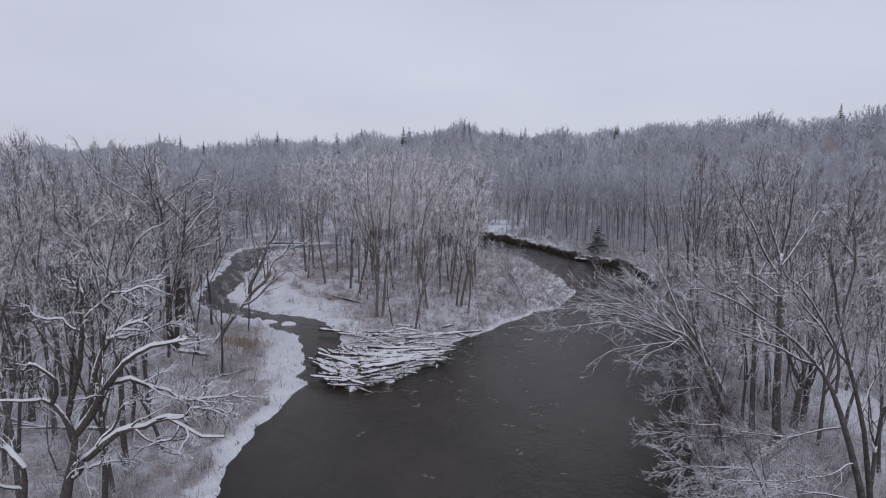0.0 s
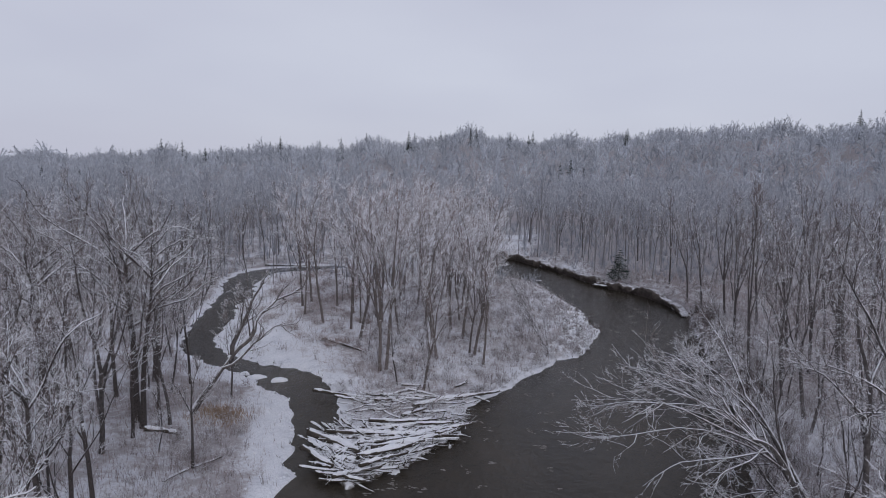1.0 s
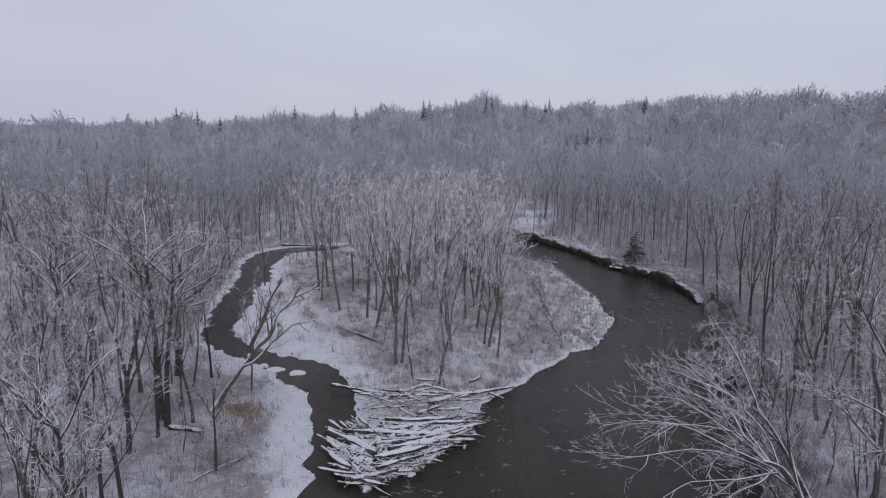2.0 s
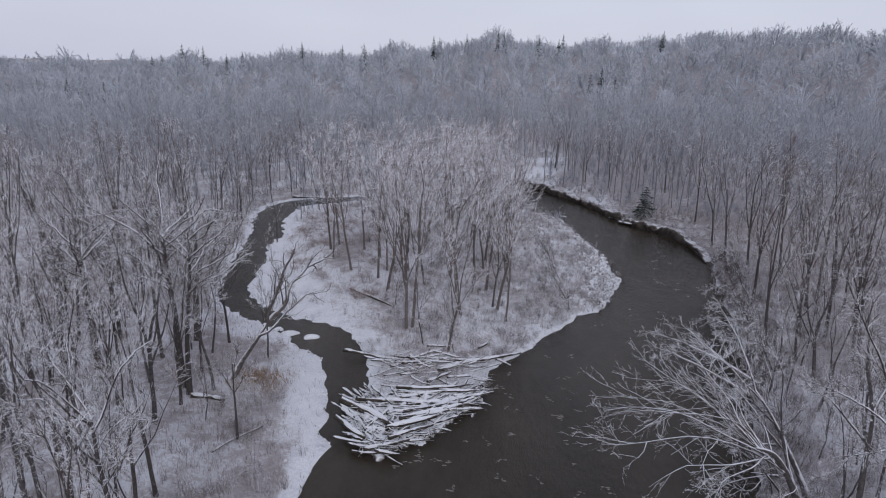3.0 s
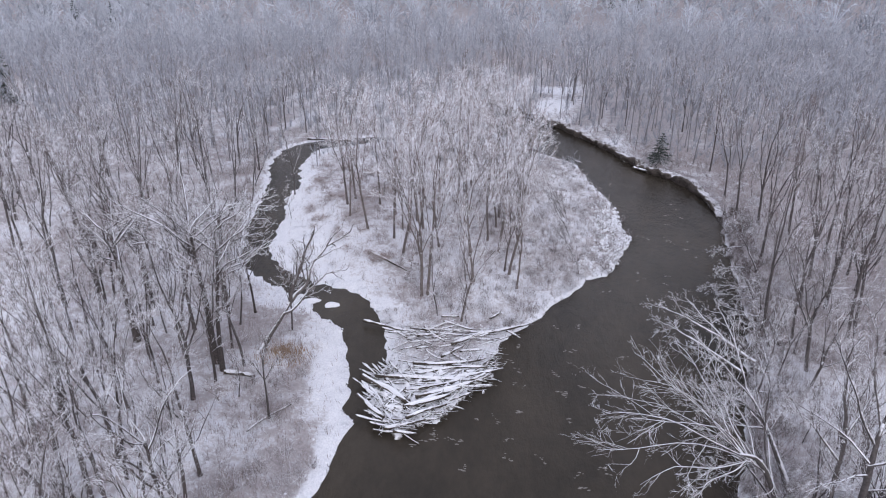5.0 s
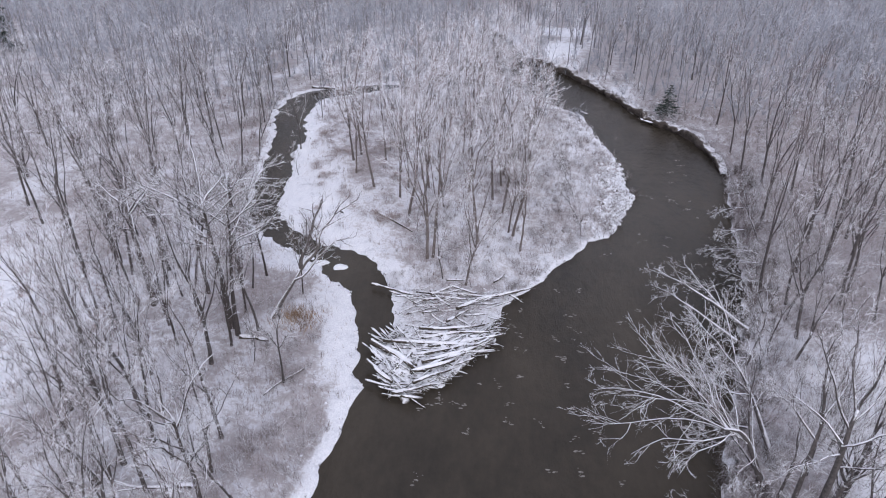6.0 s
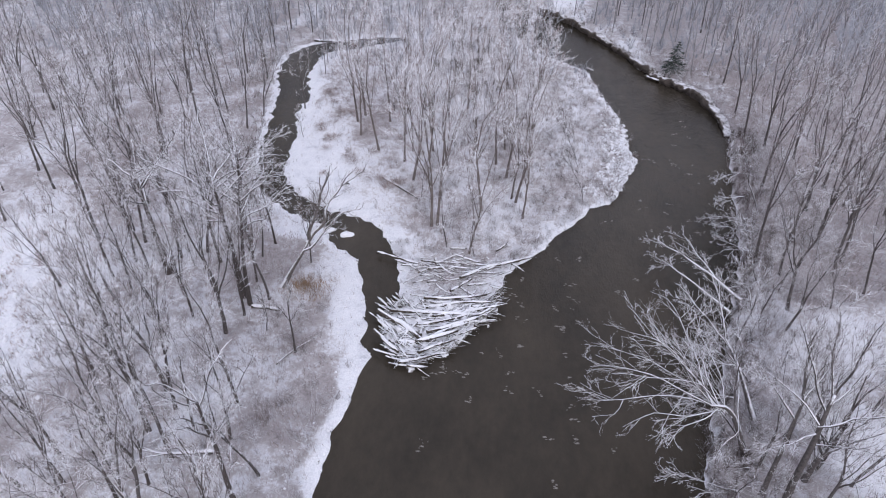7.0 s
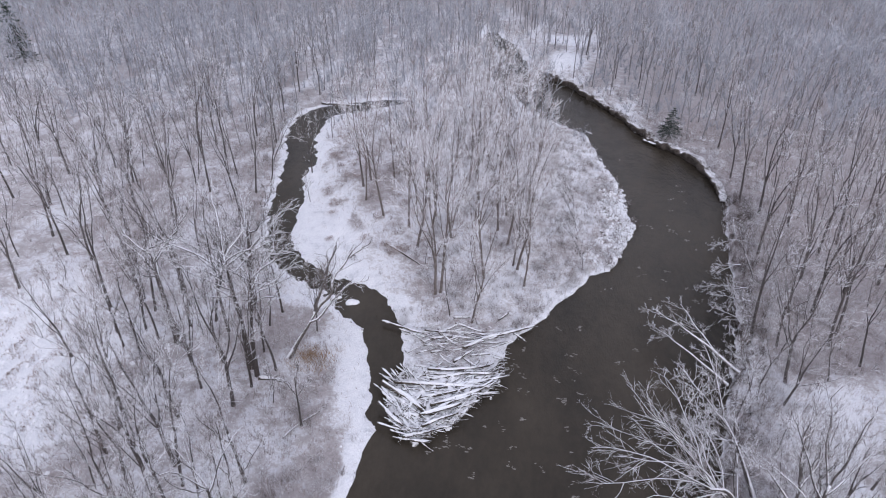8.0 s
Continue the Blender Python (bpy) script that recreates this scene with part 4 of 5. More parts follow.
BACK_LOGS = [(-13.9, 69.7, -8.0, 67.6, 0.17), (-11.6, 68.5, -8.4, 66.4, 0.12), (-8.4, 68.4, -0.4, 68.4, 0.16), (-3.6, 65.5, 3.2, 69.7, 0.2), (-0.1, 68.2, 4.9, 70.8, 0.15), (-4.8, 69.8, -1.1, 68.6, 0.12),
             (-5.1, 70.8, -3.2, 71.3, 0.12), (-7.3, 64.6, -2.3, 66.1, 0.1), (-4.5, 63.1, -2.3, 65.7, 0.17), (-2.7, 64.5, -0.5, 65.1, 0.12), (-6.8, 68.6, -4.4, 65.9, 0.12), (-2.0, 66.8, 1.1, 69.0, 0.13),
             (0.4, 71.2, 1.6, 72.6, 0.14), (2.2, 69.1, 3.7, 67.7, 0.1), (-8.5, 66.3, -5.3, 67.5, 0.1), (-8.0, 68.1, -6.2, 66.3, 0.1)]
s = 100
for k, (x0, y0, x1, y1, r) in enumerate(JAM_LOGS + BACK_LOGS):
    s += 1
    if k < len(JAM_LOGS):
        z0, z1 = 0.8 + 0.28 * math.sin(s * 2.3), 0.8 + 0.28 * math.sin(s * 3.7)
    else:
        z0, z1 = [float(max(land(np.array([x]), np.array([y]))[0], 0.25)) + r * 0.8 + 0.12 for x, y in ((x0, y0), (x1, y1))]
    make_log("log", np.array((x0, y0, z0)) + jam_shift, np.array((x1, y1, z1)) + jam_shift, r * 0.85, jam, s)
dice = random.Random(8)
JAM_SHAPE = np.array([(-11.4, 59.7), (-11.0, 56.2), (-9.4, 53.4), (-7.6, 51.9), (-4.9, 53.7), (-2.3, 56.8), (-0.3, 59.8), (0.6, 62.0), (-4.3, 62.7), (-9.1, 62.3)])
made = 0
while made < 250:
    x, y = dice.uniform(-12, 1), dice.uniform(51.5, 69.5)
    r = dice.uniform(0.025, 0.09) * (1.6 if dice.random() < 0.15 else 1)
    ln = dice.uniform(0.8, 4.2) + r * 10
    if y < 62.7:
        if not inside(np.array([x]), np.array([y]), JAM_SHAPE)[0]:
            continue
        z = dice.uniform(0.15, 0.8)
        bearing = np.interp(x, (-12, -9, -7, -4, 1), (-44, -36, -4, 20, 24)) + dice.gauss(0, 17)
        if dice.random() < 0.2:
            bearing += dice.choice((-1, 1)) * dice.uniform(45, 80)
    else:
        if dice.random() > 0.6 or not -9.5 < x < 1.0 or dice.random() > 0.25 + 0.75 * math.exp(-((y - 67.6) / 1.3) ** 2):
            continue
        z = float(max(land(np.array([x]), np.array([y]))[0], 0.2)) + r + 0.12
        bearing, r = dice.gauss(4, 22), r * 0.8
    v = np.array((math.cos(radians(bearing)), math.sin(radians(bearing)), dice.uniform(-0.08, 0.08))) * ln / 2
    c = np.array((x, y, z)) + jam_shift
    made += 1
    make_log("log", c - v, c + v, r, jam, 300 + made, 1.15, 1)

# snow that has filled the hollows of the pile
hx, hy = np.arange(-12.4, 1.6, 0.16), np.arange(51.2, 63.4, 0.16)
HX, HY = np.meshgrid(hx, hy)
hold = np.where(inside(HX, HY, JAM_SHAPE), 1, -1) * edge_distance(HX, HY, JAM_SHAPE) + 0.5 * waves(HX, HY, 2.2, 81)
HZ = np.where(hold > 0, 0.1 + 0.42 * np.clip(hold / 1.5, 0, 1), -0.5) + 0.2 * waves(HX, HY, 1.5, 82) + 0.12 * waves(HX, HY, 0.6, 83)
k1, k2 = len(hx), len(hy)
idx = np.arange(k1 * k2).reshape(k2, k1)
a, b, c, d = idx[:-1, :-1].ravel(), idx[:-1, 1:].ravel(), idx[1:, 1:].ravel(), idx[1:, :-1].ravel()
hv = np.stack([HX, HY, HZ], -1).reshape(-1, 3) + jam_shift
hf = np.concatenate([np.stack([a, b, c], 1), np.stack([a, c, d], 1)])
hf = hf[(HZ.ravel()[hf] > -0.15).any(1)]
part("snow", mesh_of("snow", hv, hf, JAMSNOW, True), jam, "uneven snow caught between the logs")

# small sticks in the gaps of the jam
jx, jy = rng.uniform(-12, 1.4, 3600), rng.uniform(51.5, 69.5, 3600)
ok = inside(jx, jy, JAM_SHAPE) & (rng.random(3600) < 0.4) | ((jy > 62.5) & (jx > -9.8) & (jx < 1) & (rng.random(3600) < 0.45))
jx, jy = jx[ok], jy[ok]
ja = np.radians(np.interp(jx, (-12, -8, -4, 1), (-40, -12, 14, 24)) * np.where(jy > 62.5, 0.2, 1) + rng.normal(0, 28, len(jx)))
jl, jz = rng.uniform(0.4, 1.7, len(jx)), np.where(jy > 62.5, np.maximum(land(jx, jy), 0.1) + rng.uniform(0, 0.25, len(jx)), rng.uniform(0.15, 1.05, len(jx)))
v, f = spikes(np.stack([jx, jy, jz], 1), np.stack([jx + np.cos(ja) * jl, jy + np.sin(ja) * jl, jz + rng.uniform(-0.1, 0.35, len(jx))], 1), rng.uniform(0.014, 0.04, len(jx)), 4)
tagged(new("sticks", mesh_of("sticks", v, f, FROST)), "snow-dusted sticks wedged among the jammed logs", "sticks", kind="stuff")

# single fallen trunks
SINGLE = [((-16.0, 86.5, 1.6), (-10.4, 81.6, 1.3), 0.14, "thin fallen trunk lying in the snow on the island"),
          ((-40.2, 143.4, 0.8), (-31.0, 142.6, 1.0), 0.22, "snow-covered fallen trunk across the side channel"),
          ((28.6, 131.3, 0.25), (30.6, 128.9, 0.5), 0.24, "snow-covered log lying against the cut bank"),
          ((-25.2, 58.0, 1.3), (-22.3, 58.1, 1.35), 0.2, "short snow-topped log under bare trees"),
          ((-20.4, 50.8, 1.3), (-17.6, 54.5, 1.3), 0.07, "thin pale fallen trunk in dead grass"),
          ((17.6, 134.8, 0.3), (18.6, 132.6, 0.6), 0.1, "short stick at the island's bank")]
for k, (a, b, r, label) in enumerate(SINGLE):
    if k in (0, 3, 4):
        a, b = [(*p[:2], float(land(np.array([p[0]]), np.array([p[1]]))[0]) + r * 0.7) for p in (a, b)]
    tagged(make_log("fallen_log", a, b, r, None, 600 + k), label, "log")

# ---- trees of special shape ----
def grown(name, label, trunk, radius, limbs, seed, mat=BARK, twig=TWIG, dense_=1.0, up=0.35, reach=None, fine=0.52, crook=0.035, gnarl=False):
    """A tree from a trunk line and limb lines: trunk, each limb and the crown are its parts."""
    rng = np.random.default_rng(seed)
    foot = np.array(trunk[0], float)
    ob = new(name)
    ob.location = foot
    tagged(ob, label, "tree")

    def line(pts, n, crook):
        pts = np.array(pts, float) - foot
        t = np.linspace(0, len(pts) - 1, n)
        q = np.stack([np.interp(t, np.arange(len(pts)), pts[:, i]) for i in range(3)], 1)
        q[1:-1] = q[1:-1] * 0.5 + (q[:-2] + q[2:]) * 0.25
        q[1:-1] += rng.normal(0, crook * np.linalg.norm(pts[-1] - pts[0]) ** 0.5, (n - 2, 3))
        q[1:-1] = q[1:-1] * 0.55 + (q[:-2] + q[2:]) * 0.225
        return q

    slight = 1.0 if name == "spreading_tree" else 0.68
    wood, crown, drift = Parts(), Parts(), Parts()

    def snow_on(pts, r0, r1):
        """A ridge of snow that thins out where the limb stands steep."""
        pts = np.asarray(pts)
        d = np.gradient(pts, axis=0)
        level = np.sqrt(np.clip(1 - (d[:, 2] / np.linalg.norm(d, axis=1)) ** 2, 0, 1))
        rr = np.linspace(r0, r1, len(pts))
        up_ = np.array([0, 0, 1.0]) * (rr * (0.2 + 0.62 * level) + 0.012 * level)[:, None]
        drift.tube(pts + up_, rr[0], rr * (0.35 + 0.42 * level * rng.uniform(0.6, 1.15, len(pts))), 5)

    tl = line(trunk, 9, 0.02)
    wood.tube(tl, radius, radius * np.concatenate([[1.3], np.linspace(1, 0.35, 8)]), 8)
    part("trunk", wood.mesh("trunk", mat, True), ob)
    for pts, r in limbs:
        ll = line(pts, 11, crook)
        w = Parts()
        w.tube(ll, r, r * 0.22, 6)
        if gnarl:
            snow_on(ll, r, r * 0.3)
        span = np.linalg.norm(ll[-1] - ll[0])
        for _ in range(int(10 * dense_)):
            t = rng.uniform(0.18, 0.95)
            p, d = along(ll, t)
            if gnarl:
                sub = bough(rng, p, sideways(rng, d, rng.uniform(0.45, 0.9)), span * rng.uniform(0.2, 0.42) * (1.25 - 0.6 * t), 9, up, 0.23)
                w.tube(sub, max(r * 0.3, 0.03 * slight), 0.014 * slight, 5)
                snow_on(sub, max(r * 0.3, 0.032 * slight), 0.018 * slight)
                for _ in range(5):
                    q, e = along(sub, rng.uniform(0.15, 1.0))
                    fork_ = bough(rng, q, sideways(rng, e, rng.uniform(0.4, 0.9)), rng.uniform(0.4, 1.2), 5, up, 0.27)
                    crown.tube(fork_, 0.017 * slight, 0.008 * slight, 3)
                    for _ in range(3):
                        q2, e2 = along(fork_, rng.uniform(0.2, 1.0))
                        crown.tube(bough(rng, q2, sideways(rng, e2, rng.uniform(0.5, 1.0)), rng.uniform(0.2, 0.5), 2, up, 0.2), 0.012 * slight, 0.006 * slight, 3)
                continue
            sub = bough(rng, p, sideways(rng, d, rng.uniform(0.35, 0.8)), span * rng.uniform(0.25, 0.5) * (1.2 - 0.6 * t), 5, up, 0.12 + crook * 1.2)
            w.tube(sub, max(r * 0.36, 0.025), 0.014, 4)
            twigs(rng, crown, sub, 0.05, int(5 * dense_), int(6 * dense_), 2, 0.36 * np.linalg.norm(sub[-1] - sub[0]), up * 0.6, 0.1, fine)
        if not gnarl:
            twigs(rng, crown, ll, 0.05, int(6 * dense_), int(6 * dense_), 2, reach or 0.16 * span, up, 0.1, fine)
        part("limb", w.mesh("limb", mat, True), ob)
    part("crown", crown.mesh("crown", twig), ob)
    if gnarl:
        part("snow", drift.mesh("snow", SNOWCAP, True), ob, "settled snow along the limbs")
    return ob



# spreading tree in front on the west bank, its limbs laden with snow
grown("spreading_tree", "spreading bare tree with thick snow along its crooked limbs", [(-15.2, 22.7, 1.0), (-14.6, 22.7, 6.5), (-14.1, 22.7, 7.7), (-13.9, 22.7, 9.2)], 0.27,
      [([(-13.9, 22.7, 9.1), (-13.0, 22.4, 10.4), (-12.2, 22.2, 11.4), (-11.3, 22.0, 12.4), (-10.4, 21.9, 12.9), (-9.1, 21.8, 13.2)], 0.19),
       ([(-12.3, 22.2, 11.3), (-11.3, 22.5, 11.7), (-10.8, 22.8, 10.9), (-10.2, 22.8, 10.6), (-8.9, 22.9, 10.9), (-7.7, 23.0, 10.8)], 0.10),
       ([(-13.9, 22.7, 9.1), (-13.6, 23.1, 10.4), (-13.4, 23.3, 11.5), (-12.9, 23.4, 12.9), (-12.0, 23.5, 13.2), (-11.2, 23.6, 13.6)], 0.165),
       ([(-12.9, 23.4, 12.7), (-12.5, 23.6, 12.6), (-11.7, 23.6, 12.9), (-10.3, 23.5, 13.4)], 0.08),
       ([(-14.0, 22.7, 8.8), (-14.0, 23.2, 10.6), (-13.9, 23.5, 12.2), (-13.8, 23.6, 13.5), (-13.7, 23.7, 14.6), (-14.8, 23.8, 14.9)], 0.13),
       ([(-13.8, 23.6, 13.4), (-13.0, 23.6, 14.2), (-12.2, 23.7, 14.7), (-10.8, 23.7, 14.5)], 0.08),
       ([(-13.8, 23.6, 12.6), (-14.5, 23.4, 13.2), (-15.2, 23.2, 13.7), (-15.9, 23.0, 14.1)], 0.07),
       ([(-13.9, 22.7, 9.0), (-14.2, 22.3, 10.2), (-14.6, 22.1, 10.8), (-15.6, 22.0, 10.7), (-16.8, 22.0, 10.6)], 0.12),
       ([(-14.4, 22.2, 10.5), (-14.0, 22.1, 11.6), (-14.6, 21.9, 12.1), (-15.2, 21.8, 12.0), (-16.2, 21.8, 11.7)], 0.09),
       ([(-14.1, 22.7, 7.7), (-12.6, 22.2, 9.0), (-11.1, 22.0, 9.8), (-10.2, 21.9, 10.2), (-9.5, 21.9, 9.5), (-7.9, 21.8, 9.5)], 0.165),
       ([(-10.4, 21.9, 10.1), (-9.4, 22.3, 10.1), (-8.4, 22.5, 10.4), (-7.8, 22.6, 10.2)], 0.07),
       ([(-12.9, 22.3, 8.8), (-12.3, 22.6, 9.9), (-11.5, 22.8, 10.4), (-11.0, 22.9, 11.0)], 0.08),
       ([(-14.2, 22.7, 7.3), (-13.6, 22.4, 7.9), (-12.9, 22.3, 8.1), (-11.4, 22.2, 8.2)], 0.08)], 401, SNOWBARK, SNOWBARK, 0.75, 0.2, crook=0.085, gnarl=True)
grown("spreading_tree", "low forked bare tree laden with snow on the west bank", [(-16.2, 22.4, 1.0), (-15.9, 22.4, 6.5), (-15.8, 22.4, 7.9)], 0.2,
      [([(-15.8, 22.4, 7.8), (-16.8, 22.5, 8.8), (-18.0, 22.8, 9.6)], 0.15), ([(-15.9, 22.4, 6.9), (-16.8, 22.0, 7.4), (-17.8, 21.8, 7.6)], 0.08)], 402, SNOWBARK, SNOWBARK, 0.5, 0.2, crook=0.06, gnarl=True)

# leaning pale snag over the snow beach
grown("leaning_tree", "leaning snow-streaked dead tree with forked crown over the snow beach", [(-23.1, 61.7, 0.8), (-21.6, 63.0, 3.4), (-20.2, 64.6, 5.6)], 0.3,
      [([(-20.4, 64.4, 5.3), (-18.8, 66.5, 8.0), (-17.6, 69.0, 9.6), (-15.6, 71.4, 10.6)], 0.25),
       ([(-20.2, 64.6, 5.6), (-19.6, 66.0, 8.6), (-18.8, 67.4, 10.8), (-18.2, 68.4, 12.2)], 0.22),
       ([(-20.8, 63.8, 4.6), (-19.2, 65.6, 6.0), (-16.8, 67.0, 7.6), (-15.2, 68.4, 8.2)], 0.15)], 403, LEANBARK, FROST, 0.95, 0.3, crook=0.1)
# thick old trees behind the beach
def old_tree(label, x, y, h, r, n, seed, spread, lean=(0, 0), bark=None, gnarl=False, rise=1.0):
    """A thick trunk that divides into crooked snowy limbs."""
    g = np.random.default_rng(seed)
    z = float(land(np.array([x]), np.array([y]))[0])
    lx, ly = lean
    mid_ = np.array((x + lx * 0.4, y + ly * 0.4, z + h * 0.38))
    top_ = np.array((x + lx, y + ly, z + h * 0.7))
    limbs = []
    for i in range(n):
        a = i * 2.4 + g.uniform(-0.4, 0.4)
        s = mid_ + (top_ - mid_) * g.uniform(0, 1)
        ln = spread * g.uniform(0.75, 1.15)
        d = np.array((math.cos(a), math.sin(a), 0))
        k = g.uniform(0.5, 1.0) * rise
        limbs.append(([s, s + d * ln * 0.35 + (0, 0, ln * 0.4 * k), s + d * ln * 0.7 + g.normal(0, 0.4, 3) + (0, 0, ln * 0.75 * k), s + d * ln + g.normal(0, 0.4, 3) + (0, 0, ln * 1.15 * k)], r * g.uniform(0.24, 0.4)))
    ob = grown("old_tree", label, [(x, y, z - 0.2), mid_, top_], r, limbs, seed, bark or SNOWBARK, SNOWBARK if gnarl else FROST, 0.6 if gnarl else 0.9, 0.35, crook=0.06 if gnarl else 0.045, gnarl=gnarl)
    return ob


old_tree("thick old bare tree with crooked snow-lined limbs", -26.4, 59.4, 20, 0.31, 13, 501, 6.0, (-0.8, 0.6), gnarl=True)
old_tree("old bare tree with crooked limbs close beside another", -25.5, 58.4, 19, 0.24, 11, 502, 5.4, (1.2, 0.3), gnarl=True)
old_tree("crooked bare tree with snow along every limb", -19.4, 36.6, 17, 0.19, 11, 503, 3.4, (-0.4, 0.2), gnarl=True, rise=1.7)
old_tree("crooked old bare tree on the channel's bank", -29.6, 69.6, 18, 0.36, 8, 504, 5.6, (0.8, 0.4))
old_tree("wide old bare tree deep in the west woods", -36.5, 63.0, 18, 0.34, 8, 505, 5.4, (-0.6, 0.4))

# young tree standing alone in the dead grass
grown("young_tree", "slender dark young tree standing alone in dead grass", [(-18.9, 52.3, 1.0), (-18.9, 52.3, 4.5), (-18.8, 52.3, 7.6)], 0.11,
      [([(-18.9, 52.3, 5.0), (-18.1, 52.4, 6.4), (-17.6, 52.6, 7.2)], 0.05), ([(-18.9, 52.3, 5.2), (-19.7, 52.2, 6.8), (-20.3, 52.2, 7.6)], 0.05), ([(-18.8, 52.3, 6.5), (-18.6, 52.7, 8.0), (-18.5, 53, 9.0)], 0.05)], 404, BARK, TWIG, 0.8)

# trees that lean out over the river from the east bank
OVER_TIPS = [(7.8, 46.0, 8.5), (7.3, 42.8, 8.3), (9.0, 48.6, 8.6), (10.4, 50.4, 8.8), (11.9, 49.5, 8.8), (15.4, 48.9, 9.5), (19.6, 50.0, 9.5), (11.5, 52.6, 9.5), (13.9, 54.6, 9.5),
             (16.8, 52.0, 10.5), (10.4, 42.6, 5.6), (13.4, 41.0, 5.4), (9.2, 44.4, 9.6), (13.0, 46.5, 11.5), (16.4, 39.6, 6.0), (17.6, 46.0, 13.6)]
bend = np.random.default_rng(55)
over = []
for k, tip in enumerate(OVER_TIPS):
    s_ = bend.uniform(0.0, 1.0)
    root = np.array((19.9, 44.2, 5.2)) * (1 - s_) + np.array((16.8, 43.2, 8.2)) * s_
    tip = np.array(tip)
    lift = np.array((0, 0, 0.12 * np.linalg.norm(tip - root)))
    over.append(([root, root + (tip - root) * 0.3 + lift * 0.8 + bend.normal(0, 0.3, 3), root + (tip - root) * 0.65 + lift + bend.normal(0, 0.4, 3), tip], bend.uniform(0.045, 0.075)))
grown("overhanging_tree", "bare tree leaning far out over the river from the east bank", [(21.2, 43.9, 1.6), (19.4, 44.4, 6.1), (17.5, 43.4, 7.9), (16.6, 43.1, 8.3)], 0.24, over, 405, BARK, TWIG, 0.62, 0.12, crook=0.035)
grown("overhanging_tree", "bare many-limbed tree spreading over the river's edge", [(23.0, 47.6, 1.7), (21.6, 49.2, 5.0), (19.8, 50.8, 8.0)], 0.22,
      [([(20.2, 50.4, 7.4), (17.8, 52.4, 9.6), (16.2, 54.2, 10.6)], 0.083), ([(19.8, 50.8, 8.0), (19.0, 52.8, 11.0), (18.0, 54.6, 12.8)], 0.083),
       ([(21.0, 49.8, 6.0), (18.6, 48.8, 8.4), (16.2, 48.2, 9.6)], 0.076), ([(20.4, 50.2, 7.0), (21.4, 51.6, 10.6), (21.8, 52.6, 13.2)], 0.076)], 406, BARK, TWIG, 0.9, 0.2)
# twin tree that parts high over the near east bank
grown("forked_tree", "tall dark bare tree forking high above the east bank", [(22.4, 39.0, 1.6), (22.2, 39.1, 6.0), (21.6, 39.0, 11.9), (21.8, 39.4, 14.4)], 0.27,
      [([(21.6, 39.0, 11.7), (23.2, 38.6, 13.4), (25.0, 38.0, 14.4), (26.8, 37.6, 14.6)], 0.085), ([(21.7, 39.2, 13.0), (20.4, 39.8, 15.2), (19.6, 40.4, 17.2), (18.8, 40.8, 18.8)], 0.085),
       ([(21.8, 39.4, 14.3), (22.4, 39.8, 16.8), (22.6, 40.2, 18.8), (23.0, 40.4, 20.4)], 0.07), ([(21.8, 39.4, 14.0), (21.2, 40.4, 16.6), (21.4, 41.4, 18.6), (21.0, 42.0, 20.0)], 0.08),
       ([(21.6, 39.0, 11.9), (20.2, 40.6, 13.0), (18.9, 42.6, 13.2), (17.6, 43.6, 12.9)], 0.07), ([(21.9, 39.1, 9.6), (23.6, 38.0, 11.2), (25.0, 36.8, 11.8)], 0.065),
       ([(21.7, 39.0, 11.0), (20.0, 37.6, 12.2), (18.4, 36.6, 12.6), (16.6, 36.0, 12.4)], 0.07), ([(21.8, 39.3, 13.6), (24.0, 40.4, 16.0), (25.4, 41.4, 17.6)], 0.07)], 407, BARK, TWIG, 0.9, 0.3, crook=0.035)
grown("forked_tree", "slim dark bare tree close beside a forked one", [(21.4, 40.2, 1.6), (21.2, 40.4, 6.0), (21.0, 40.4, 11.0), (20.8, 40.6, 13.0)], 0.19,
      [([(21.0, 40.4, 10.6), (19.4, 41.4, 12.4), (18.0, 42.4, 13.4)], 0.09), ([(20.8, 40.6, 12.8), (20.4, 41.2, 15.4), (20.6, 41.8, 17.4)], 0.1), ([(20.9, 40.5, 12.0), (22.2, 41.6, 14.2), (23.2, 42.6, 15.8)], 0.09)], 411, BARK, TWIG, 0.9, 0.3, crook=0.035)
# tree nearest the river mouth of the view, its limbs reaching out over the water
grown("overhanging_tree", "dark bare tree with long drooping limbs above the near bank", [(19.4, 25.0, 1.6), (18.4, 25.0, 5.9), (16.7, 24.9, 10.4), (15.6, 24.9, 11.8)], 0.18,
      [([(15.7, 24.9, 11.7), (14.2, 25.3, 12.4), (12.7, 25.6, 12.8), (10.7, 26.0, 13.7)], 0.07), ([(15.6, 24.9, 11.8), (13.6, 24.6, 13.4), (11.8, 24.3, 14.4), (9.7, 24.0, 15.4)], 0.07),
       ([(16.6, 24.9, 10.5), (16.6, 25.6, 13.2), (15.0, 26.0, 15.0), (12.6, 26.2, 16.6)], 0.065), ([(16.2, 24.9, 11.0), (17.0, 25.4, 13.6), (17.6, 26.0, 16.0), (17.4, 26.2, 18.0)], 0.065),
       ([(18.5, 25.2, 5.5), (16.4, 26.2, 5.6), (13.2, 26.6, 5.6), (10.8, 26.8, 6.4)], 0.045), ([(17.2, 25.0, 9.0), (15.4, 26.0, 8.0), (13.4, 26.6, 8.0), (11.6, 26.8, 8.8)], 0.045),
       ([(17.8, 25.0, 7.4), (15.8, 24.2, 7.0), (13.6, 23.8, 7.2)], 0.045)], 412, BARK, TWIG, 0.8, 0.18, crook=0.04)
